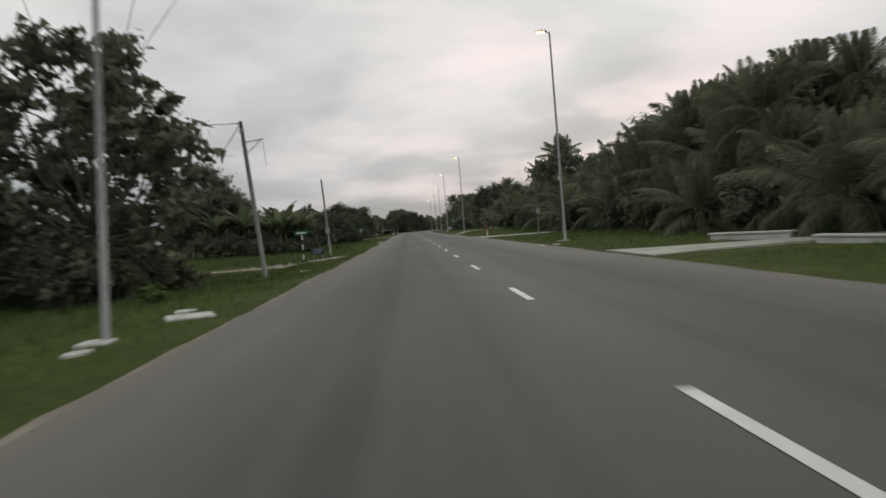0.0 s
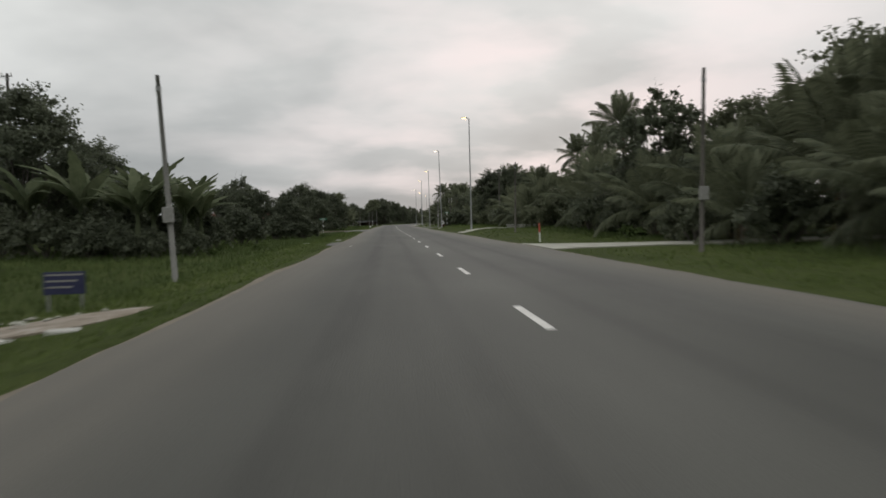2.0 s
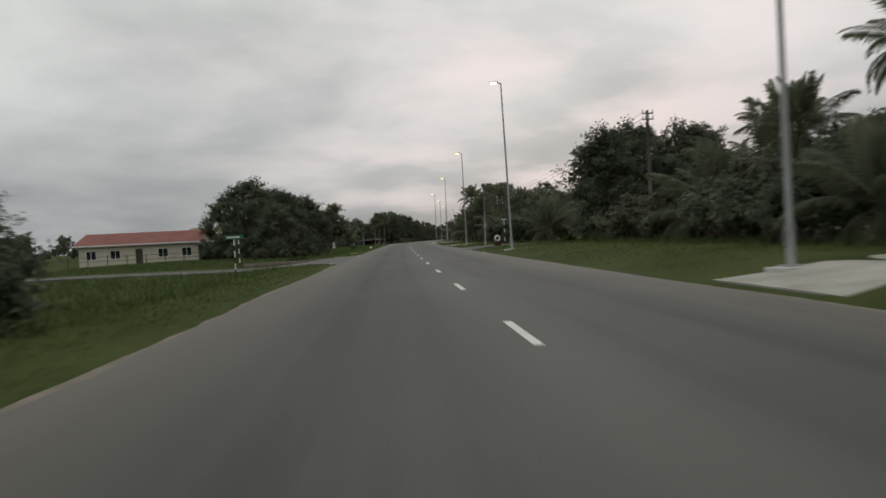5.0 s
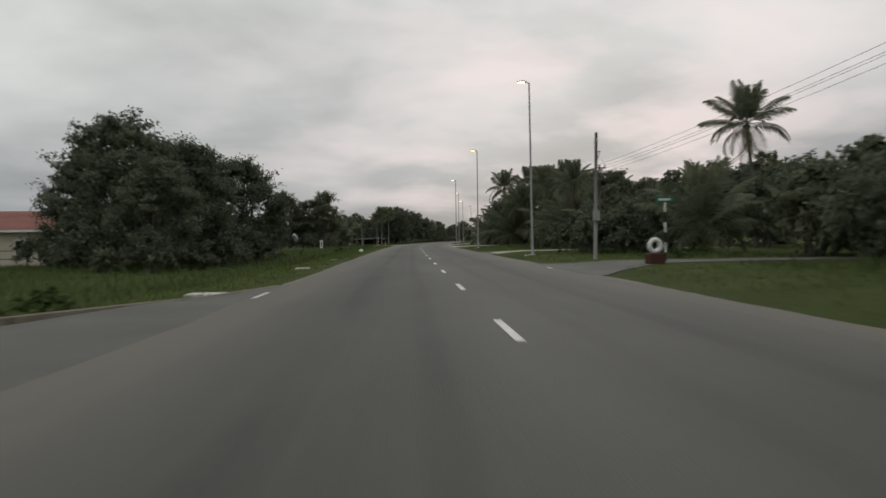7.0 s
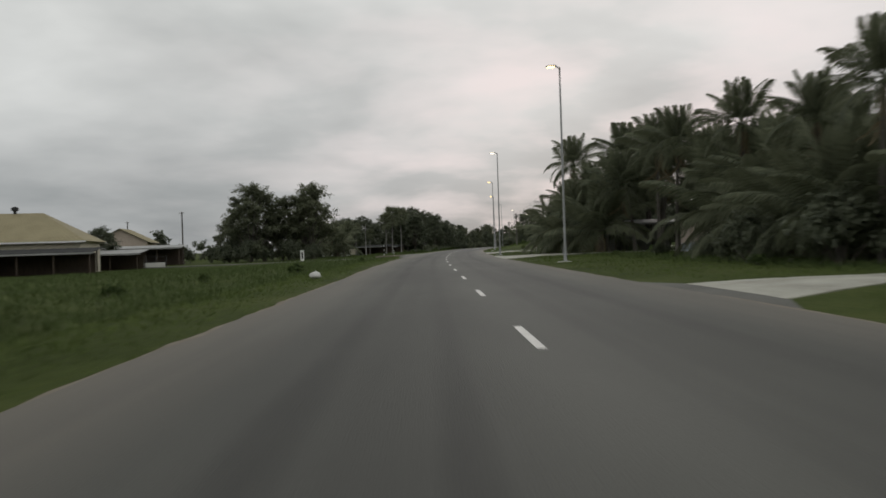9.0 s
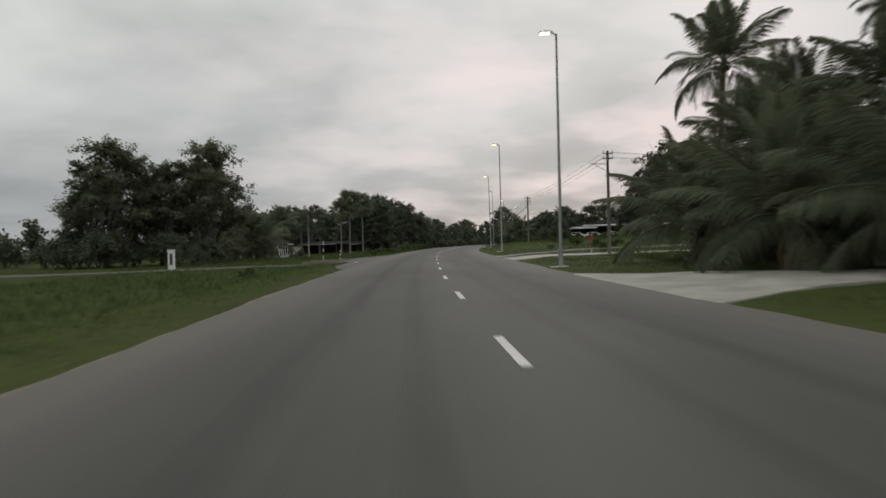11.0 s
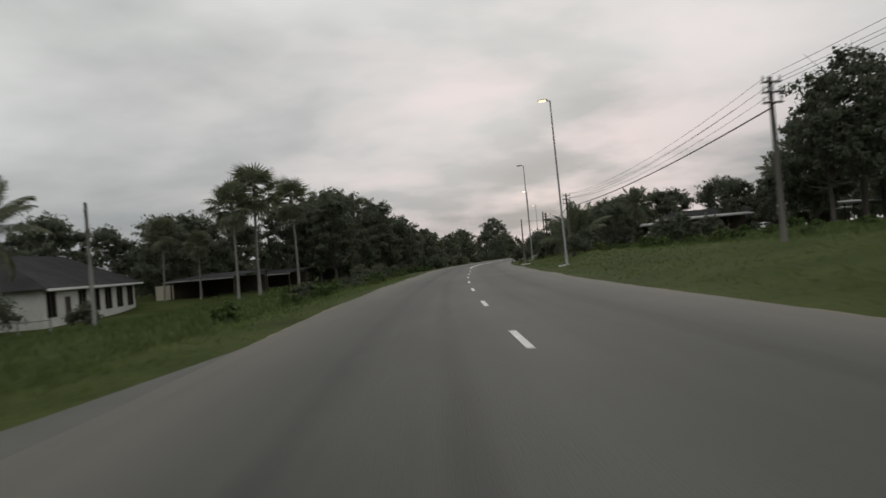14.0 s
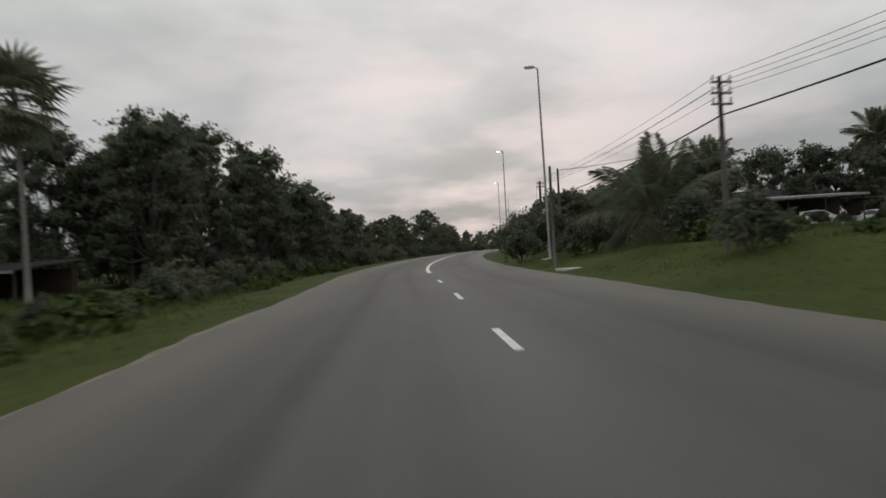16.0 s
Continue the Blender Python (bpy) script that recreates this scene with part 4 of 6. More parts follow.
name_sign(-6.9, 50.1, 2.0, 0.95, 20)
name_sign(-8.7, 146.4, 2.1, 1.1, 25)
name_sign(11.3, 176.9, 2.45, 0.85, 15)
striped_post(-11.9, 163.0, 2.2)
striped_post(-3.3, 308.6, 1.05)
striped_post(-4.85, 308.45, 2.0)
striped_post(8.75, 80.7, 1.05, "red and white marker post beside the driveway", (M_WHITE, M_RED), 0.05, 2)


def notice_board(x, y, turn):
    z0 = land(x, y)
    ob = thing("notice_board", pose(x, y, z0, 0, 0, turn), "small dark blue notice board on two short legs in the grass", "notice board")
    for sx_ in (-0.33, 0.33):
        part("leg", Geo().box(sx_ - 0.025, -0.025, -0.2, sx_ + 0.025, 0.025, 0.84, None, 0.005), M_STEEL, ob)
    pl = part("panel", Geo().box(-0.41, -0.045, 0.38, 0.41, -0.027, 0.86, None, 0.008), M_BLUE, ob)
    for k in range(3):
        part("lettering_bar", Geo().box(-0.36, -0.05, 0.775 - 0.13 * k, 0.36 - 0.1 * k, -0.046, 0.815 - 0.13 * k), M_GREYWALL, pl)


notice_board(-6.55, 55.7, 8)

# broken concrete and stones lying on the rubble track
r = random.Random(77)
s = Geo()
for k in range(90):
    y = r.uniform(50.6, 54.6)
    x = cx(y) - r.uniform(6.9, 11.5) - (54.6 - y) * 0.5
    q, a = r.uniform(0.025, 0.09) * (2.0 if k % 11 == 0 else 1), r.uniform(0, 6.28)
    z = land(x, y) + 0.03
    ring = [(x + q * r.uniform(0.7, 1.4) * math.cos(a + 1.257 * i), y + q * r.uniform(0.7, 1.4) * math.sin(a + 1.257 * i), z + q * r.uniform(-0.1, 0.25)) for i in range(5)]
    s.add(ring + [(x, y, z + q * r.uniform(0.5, 0.9)), (x, y, z - q * 0.5)], [(i, (i + 1) % 5, 5) for i in range(5)] + [((i + 1) % 5, i, 6) for i in range(5)])
tagged(part("rubble", s, M_CONCRETE), "pale broken concrete and stones on the sandy track", "rubble", kind="stuff")


def red_sign(x, y):
    z0 = land(x, y)
    ob = thing("warning_sign", pose(x, y, z0, 0, 0, 10), "round red warning board on a banded post in the grass", "sign")
    part("post", Geo().tube([(0.5, 0, -0.2), (0.5, 0, 1.5)], 0.045, 8), M_PALE, ob)
    part("post_band", Geo().tube([(0.5, 0, 0.45), (0.5, 0, 0.95)], 0.049, 8), M_SIGNRED, ob)
    part("panel", Geo().tube([(0.40, -0.052, 1.22), (0.40, -0.064, 1.22), (0.40, -0.072, 1.22), (0.40, -0.080, 1.22)], [0.215, 0.23, 0.23, 0.22], 20), M_SIGNRED, ob, "round faded red board")


red_sign(16.2, 294.6)


def tyre_marker(x, y):
    z0 = land(x, y)
    ob = thing("painted_tyre", pose(x, y, z0, 0, 0, 12), "old tyre painted white standing on a low red plinth", "tyre")
    s, n, m_ = Geo(), 28, 10
    for i in range(n):
        a = 2 * math.pi * i / n
        for k in range(m_):
            b = 2 * math.pi * k / m_
            rr = 0.225 + 0.095 * math.cos(b) * (1.0 if math.cos(b) > 0 else 0.85)
            s.v.append((rr * math.cos(a), 0.10 * math.sin(b), 0.73 + rr * math.sin(a)))
    s.f = [(i * m_ + k, i * m_ + (k + 1) % m_, ((i + 1) % n) * m_ + (k + 1) % m_, ((i + 1) % n) * m_ + k) for i in range(n) for k in range(m_)]
    part("tyre", s, M_WHITE, ob, smooth=True)
    part("plinth", Geo().box(-0.31, -0.26, -0.2, 0.31, 0.26, 0.44, None, 0.04), M_PLINTH, ob, "dark oxide-red plinth")


tyre_marker(10.35, 175.4)


def slab(x, y, sx_, sy, turn=0.0, tilt=0.0, label="pale concrete slab lying in the grass", h=0.05, category="concrete slab"):
    ob = part("concrete_slab", Geo().box(-sx_ / 2, -sy / 2, -0.15, sx_ / 2, sy / 2, h, None, 0.02), M_PALE)
    ob.matrix_basis = pose(x, y, land(x, y), tilt, 0, turn)
    tagged(ob, label, category, "roadside slabs")


slab(-4.6, 11.1, 0.45, 0.5)
slab(-4.4, 10.0, 0.28, 0.35)
slab(-4.05, 13.9, 0.85, 0.8, 20)
slab(-4.5, 15.2, 0.4, 0.4, 10)
slab(-6.4, 33.6, 0.7, 0.7)
slab(-4.8, 35.1, 0.45, 0.4, 15)
slab(-4.9, 51.6, 0.5, 0.3, 20)
slab(-5.6, 51.0, 0.35, 0.3, 60)
slab(-6.6, 50.2, 0.6, 0.35, 15)
slab(-7.3, 50.9, 0.4, 0.25, 40)
slab(-8.3, 49.2, 0.5, 0.3, 70)
slab(-4.0, 181.8, 0.65, 0.55)
slab(-4.2, 165.6, 0.9, 0.7)
slab(-3.9, 196.0, 0.4, 0.3)
slab(7.4, 37.0, 0.35, 0.3)
slab(20.2, 385.4, 1.4, 0.8)
slab(-3.4, 96.0, 0.35, 0.3, 20)
slab(-5.3, 92.0, 0.4, 0.3, 50)


def culvert(x, y, length, turn):
    ob = part("culvert_wall", Geo().box(-length / 2, -0.15, -0.3, length / 2, 0.15, 0.20, None, 0.03).box(-length / 2 - 0.08, -0.2, 0.20, length / 2 + 0.08, 0.2, 0.28, None, 0.02), M_PALE)
    ob.matrix_basis = pose(x, y, land(x, y), 0, 0, turn)
    tagged(ob, "low white concrete culvert wall beside a driveway", "culvert wall", "culvert walls")


culvert(12.6, 27.0, 3.4, -62)
culvert(12.9, 21.2, 3.0, -85)
culvert(14.8, 120.2, 3.0, -4)
culvert(14.5, 113.4, 2.2, 0)


def sack(x, y):
    s = Geo()
    r = np.random.default_rng(3)
    n, m_ = 7, 10
    for i in range(n + 1):
        a = math.pi * i / n
        for k in range(m_):
            b = 2 * math.pi * k / m_
            q = 1 + 0.12 * r.normal()
            s.v.append((0.27 * q * math.sin(a) * math.cos(b), 0.2 * q * math.sin(a) * math.sin(b), 0.16 + 0.17 * q * math.cos(a)))
    s.f = [(i * m_ + k, i * m_ + (k + 1) % m_, (i + 1) * m_ + (k + 1) % m_, (i + 1) * m_ + k) for i in range(n) for k in range(m_)]
    ob = part("litter_bag", s, M_WHITE, smooth=True)
    ob.matrix_basis = pose(x, y, land(x, y), 0, 0, 30)
    tagged(ob, "crumpled white bag of litter dropped on the verge", "litter")


sack(-3.85, 226.0)


# ---- buildings ----
def panel_wall(length, height, thick, openings):
    """A wall in the x direction with openings (x0, x1, z0, z1) cut through it."""
    s = Geo()
    cuts = sorted({0.0, length, *[o[0] for o in openings], *[o[1] for o in openings]})
    for a, b in zip(cuts, cuts[1:]):
        holes = sorted((o[2], o[3]) for o in openings if o[0] < (a + b) / 2 < o[1])
        z = -0.4
        for z0, z1 in holes + [(height, height)]:
            if z0 > z + 0.01:
                s.box(a, 0, z, b, thick, z0)
            z = z1
    return s


def house(name, x, y, turn, w, d, eaves, ridge, wall_m, roof_m, label, openings=3, hip=False, over=0.6, sheets=True, base=None, roof_label="", door_at=None, win=(0.65, 0.85, 2.0)):
    """A bungalow: four walls with openings, a pitched sheet roof, fascia, windows and a door."""
    z0 = land(x, y) if base is None else base
    ob = thing(name, pose(x, y, z0, 0, 0, turn), label, "house", "houses")
    T = 0.18
    step = w / (openings + 0.0)
    ops = []
    for k in range(openings):
        c = step * (k + 0.5)
        ops.append((c - 0.45, c + 0.45, 0.0, 2.05) if k == (openings // 2 if door_at is None else door_at) else (c - win[0], c + win[0], win[1], win[2]))
    m0 = Matrix.Translation((-w / 2, -d / 2, 0))
    for i, (m, length, oo) in enumerate((
        (m0, w, ops),
        (Matrix.Translation((w / 2, d / 2, 0)) @ Matrix.Rotation(math.pi, 4, "Z"), w, []),
        (Matrix.Translation((w / 2, -d / 2 + T, 0)) @ Matrix.Rotation(math.pi / 2, 4, "Z"), d - 2 * T, [(d * 0.3, d * 0.3 + 1.3, 0.85, 2.0)]),
        (Matrix.Translation((-w / 2, d / 2 - T, 0)) @ Matrix.Rotation(-math.pi / 2, 4, "Z"), d - 2 * T, []),
    )):
        s = panel_wall(length, eaves, T, oo)
        s.v = [tuple(m @ Vector(v)) for v in s.v]
        wl_ = part("wall", s, wall_m, ob)
        for o in oo:
            door = o[2] < 0.1
            f = Geo()
            for a, b, c, e in ((o[0], o[0] + 0.06, o[2], o[3]), (o[1] - 0.06, o[1], o[2], o[3]), (o[0] + 0.06, o[1] - 0.06, o[3] - 0.06, o[3])) + (() if door else ((o[0] + 0.06, o[1] - 0.06, o[2], o[2] + 0.05), ((o[0] + o[1]) / 2 - 0.025, (o[0] + o[1]) / 2 + 0.025, o[2] + 0.05, o[3] - 0.06))):
                f.box(a, -0.02, c, b, T * 0.6, e, m)
            wd = part("door" if door else "window", f, M_BROWNBOARD if door or win[0] > 0.7 else M_WHITE, ob)
            part("door_leaf" if door else "pane", Geo().box(o[0] + 0.06, T * 0.35, o[2] + (0 if door else 0.05), o[1] - 0.06, T * 0.5, o[3] - 0.06, m), M_BROWNBOARD if door else M_GLASS, wd)
    s = Geo()
    n = max(8, int(w / 0.4))
    hw, hd = w / 2 + over, d / 2 + over
    drop = (ridge - eaves) * over / (d / 2)
    inset = (hd * 0.8 if hip else 0.0)
    for side in (-1, 1):
        b = len(s.v)
        for k in range(2 * n + 1):
            t = k / (2 * n)
            xe, xr = -hw + 2 * hw * t, (-hw + inset) + 2 * (hw - inset) * t
            c = 0.03 if (k % 2 and sheets) else 0.0
            s.v += [(xe, side * hd, eaves - drop + c), (xr, 0, ridge + c), (xe, side * hd, eaves - drop + c - 0.05), (xr, 0, ridge + c - 0.05)]
        for k in range(2 * n):
            q = b + 4 * k
            s.f += [(q, q + 4, q + 5, q + 1), (q + 2, q + 3, q + 7, q + 6), (q, q + 2, q + 6, q + 4)]
        s.f += [(b, b + 1, b + 3, b + 2), (b + 8 * n, b + 8 * n + 1, b + 8 * n + 3, b + 8 * n + 2)]
    if hip:
        for side in (-1, 1):
            s.add([(side * hw, -hd, eaves - drop), (side * hw, hd, eaves - drop), (side * (hw - inset), 0, ridge), (side * hw, -hd, eaves - drop - 0.05), (side * hw, hd, eaves - drop - 0.05), (side * (hw - inset), 0, ridge - 0.05)], [(0, 1, 2), (3, 5, 4), (0, 3, 4, 1)])
    else:
        for side in (-1, 1):
            gb = Geo()
            xa, xb = side * (w / 2 - 0.003), side * (w / 2 - 0.18)
            gb.add([(xa, -d / 2, eaves), (xa, d / 2, eaves), (xa, 0, ridge - 0.1), (xb, -d / 2, eaves), (xb, d / 2, eaves), (xb, 0, ridge - 0.1)], [(0, 1, 2), (3, 5, 4), (0, 2, 5, 3), (1, 4, 5, 2), (0, 3, 4, 1)])
            part("gable", gb, wall_m, ob)
    rf = part("roof", s, roof_m, ob, roof_label)
    for fy in (-hd - 0.03, hd + 0.002):
        part("fascia", Geo().box(-hw, fy, eaves - drop - 0.17, hw, fy + 0.028, eaves - drop - 0.01), M_WHITE if wall_m in (M_WHITEWALL, M_CREAM) else M_BROWNBOARD, rf)
    part("ceiling_board", Geo().box(-w / 2, -d / 2, eaves - 0.02, w / 2, d / 2, eaves), wall_m, ob)
    return ob


def shelter(name, x, y, turn, w, d, h, roof_m, label, back=None, slope=0.35, base=None, category="shelter"):
    """An open lean-to: posts, a sloping sheet roof and perhaps a back wall."""
    z0 = land(x, y) if base is None else base
    ob = thing(name, pose(x, y, z0, 0, 0, turn), label, category, "sheds and shelters")
    n = max(2, int(w / 3) + 1)
    for k in range(n):
        px = -w / 2 + 0.1 + (w - 0.2) * k / (n - 1)
        for py, hh in ((-d / 2 + 0.1, h), (d / 2 - 0.1, h + slope)):
            part("post", Geo().box(px - 0.06, py - 0.06, -0.3, px + 0.06, py + 0.06, hh - 0.02, None, 0.01), M_BROWNBOARD, ob)
    s = Geo()
    m_ = int(w / 0.3)
    for k in range(m_ + 1):
        px = -w / 2 - 0.3 + (w + 0.6) * k / m_
        c = 0.03 * (k % 2)
        for py, hh in ((-d / 2 - 0.4, h - 0.03), (d / 2 + 0.4, h + slope + 0.04)):
            s.v += [(px, py, hh + c), (px, py, hh + c + 0.05)]
    for k in range(m_):
        q = 4 * k
        s.f += [(q + 1, q + 5, q + 7, q + 3), (q, q + 2, q + 6, q + 4), (q, q + 4, q + 5, q + 1), (q + 2, q + 3, q + 7, q + 6)]
    s.f += [(0, 1, 3, 2), (4 * m_, 4 * m_ + 2, 4 * m_ + 3, 4 * m_ + 1)]
    rf = part("roof", s, roof_m, ob)
    part("fascia", Geo().box(-w / 2 - 0.3, -d / 2 - 0.44, h - 0.16, w / 2 + 0.3, -d / 2 - 0.405, h + 0.0), M_GREYROOF, rf)
    if back:
        part("back_wall", Geo().box(-w / 2 + 0.2, d / 2 - 0.25, -0.3, w / 2 - 0.2, d / 2 - 0.18, h - 0.05), back, ob)
        part("side_wall", Geo().box(-w / 2 + 0.2, -d / 2 + 0.3, -0.3, -w / 2 + 0.27, d / 2 - 0.25, h - 0.1), back, ob)
    return ob


house("house", -70, 172, 20, 14, 9, 3.0, 4.6, M_WHITEWALL, M_GREYROOF, "low white house with a pale zinc roof behind trees", 4)
house("house", -33.5, 208, 4, 15, 10, 2.9, 4.3, M_CREAM, M_REDROOF, "cream bungalow with a rust-red sheet roof", 5)
ob = house("house", -40.5, 269, 14, 15, 11, 3.5, 6.2, M_CREAM, M_YELLOWROOF, "bungalow with a broad mustard-yellow roof", 3, hip=True)
house("house", -53, 331, 100, 9, 9, 4.2, 6.5, M_PINK, M_YELLOWROOF, "pinkish gabled house with a tiled roof", 3)
part("roof_vent", Geo().tube([(0.6, 0, 6.0), (0.6, 0, 6.45), (0.6, 0, 6.5), (0.6, 0, 6.8), (0.6, 0, 6.9)], [0.16, 0.16, 0.34, 0.34, 0.1], 10), M_DARK, ob, "dark turbine roof vent")
shelter("carport", -23.6, 206, 4, 4.5, 4, 2.35, M_GREYROOF, "small carport with a pale roof edge beside the bungalow", M_BROWNBOARD, category="carport")
shelter("carport", -40, 302, 12, 12, 7, 2.5, M_GREYROOF, "open zinc-roofed carport beside the house", M_BROWNBOARD, category="carport")
shelter("shed", -33.5, 261, 14, 9, 4, 2.0, M_DARKROOF, "low dark shed with timber walls", M_BROWNBOARD, category="shed")
shelter("shed", -36.5, 281, 10, 9, 5, 1.9, M_GREYROOF, "low zinc-roofed shed cluttered with timber", M_BROWNBOARD, category="shed")
house("house", -21.6, 367.5, 90, 18.5, 9, 3.0, 5.3, M_WHITEWALL, M_DARKROOF, "long whitewashed bungalow with a dark hipped roof", 7, hip=True, base=-1.1, door_at=1, win=(0.75, 0.75, 2.45))
shelter("shed", -11.0, 383, -30, 8, 5, 1.9, M_DARKROOF, "open shed with a sloping dark roof and timber walls", M_BROWNBOARD, base=-0.5, category="shed")
shelter("shed", -8.5, 399, -20, 8, 5, 1.75, M_DARKROOF, "low dark shed with a pale edged roof", M_BROWNBOARD, base=-0.45, category="shed")
shelter("shelter", 1.5, 428, -25, 7, 5, 2.0, M_DARKROOF, "small vehicle shelter among the trees", M_WHITEWALL, base=-0.4)
shelter("carport", 57, 424, -20, 14, 7, 3.0, M_GREYROOF, "broad open carport with a grey sheet roof", M_BROWNBOARD, category="carport")
shelter("carport", 49, 421, -20, 6, 6, 2.4, M_GREYROOF, "low lean-to with a light fascia board", M_BROWNBOARD, category="carport")
shelter("carport", 75, 426, -10, 12, 7, 2.8, M_GREYROOF, "open carport behind the grass bank", M_BROWNBOARD, category="carport")
house("house", 66, 441, -18, 16, 9, 3.0, 5.0, M_GREYWALL, M_DARKROOF, "grey bungalow behind the carport", 4)
shelter("market_stall", 21.8, 262, 5, 7, 4, 2.5, M_GREYROOF, "open roadside stall with a sheet roof", M_GREYWALL, category="stall")
ob = house("kiosk", 24.4, 250.5, 8, 4.5, 4, 2.4, 2.8, M_PINK, M_DARKROOF, "small pinkish roadside kiosk with a low dark roof", 1)
part("dado", Geo().box(-2.25, -2.014, 0.02, 2.25, -2.002, 0.72).box(-2.264, -1.9, 0.02, -2.252, 1.9, 0.72), M_DADO, ob, "faded pale blue painted band")
shelter("shelter", 60, 395, 10, 12, 5, 2.6, M_GREYROOF, "long low shelter under the large tree", None)


def fence(x0, y0, x1, y1, n, h, rails=2, material=None, label="low dark post and rail fence", r=0.04):
    ob = thing("fence", Matrix(), label, "fence", "fences")
    pts = [(x0 + (x1 - x0) * k / n, y0 + (y1 - y0) * k / n) for k in range(n + 1)]
    for x, y in pts:
        part("post", Geo().box(x - r, y - r, land(x, y) - 0.3, x + r, y + r, land(x, y) + h, None, 0.008), material or M_DARK, ob)
    for k in range(rails):
        hh = h * (0.9 - 0.4 * k)
        part("rail", Geo().tube([(x, y, land(x, y) + hh) for x, y in pts], 0.025, 5), material or M_DARK, ob)


fence(-38, 193, -21, 196, 8, 1.3)
fence(36, 333, 78, 341, 12, 1.2, 1, M_BROWNBOARD, "line of stout dark fence posts in the grass", 0.13)
fence(-44, 290, -33, 293, 9, 1.5, 2, M_DARK, "dark post and rail fence above a low wall")
gw = part("garden_wall", Geo().box(0, -0.09, -0.4, 2.9, 0.09, 1.95, None, 0.02).box(-0.05, -0.13, 1.95, 2.95, 0.13, 2.02, None, 0.015), M_CREAM)
gw.matrix_basis = pose(-17.6, 384.9, -1.0, 0, 0, -4)
tagged(gw, "stained cream wall beside the open shed", "wall")
lw = part("low_wall", Geo().box(0, -0.1, -0.3, 11.4, 0.1, 0.55, None, 0.02), M_WHITEWALL)
lw.matrix_basis = pose(-44, 289.5, land(-38, 291), 0, 0, 15)
tagged(lw, "low whitewashed yard wall beside the carport", "wall")


def gate_pillar(x, y, h=1.5, w_=0.5):
    ob = thing("gate_pillar", pose(x, y, land(x, y), 0, 0, 10), "white gate pillar with a dark hollow face", "gate pillar", "gate pillars")
    part("shaft", Geo().box(-w_ / 2, -w_ / 2, -0.2, w_ / 2, w_ / 2, h, None, 0.02), M_WHITE, ob)
    part("cap", Geo().box(-w_ / 2 - 0.06, -w_ / 2 - 0.06, h, w_ / 2 + 0.06, w_ / 2 + 0.06, h + 0.1, None, 0.02), M_WHITE, ob)
    part("panel", Geo().box(-w_ * 0.2, -w_ / 2 - 0.012, 0.4, w_ * 0.2, -w_ / 2 + 0.002, h - 0.2), M_DARK, ob)


gate_pillar(-16.0, 299.3)
for k_ in range(4):
    gate_pillar(-17.5 + 1.5 * k_, 334 + 1.2 * k_, 1.2, 0.35)
fence(-12, 347, -30, 352, 10, 0.9, 1, M_GREYWALL, "low fence before the bungalow")

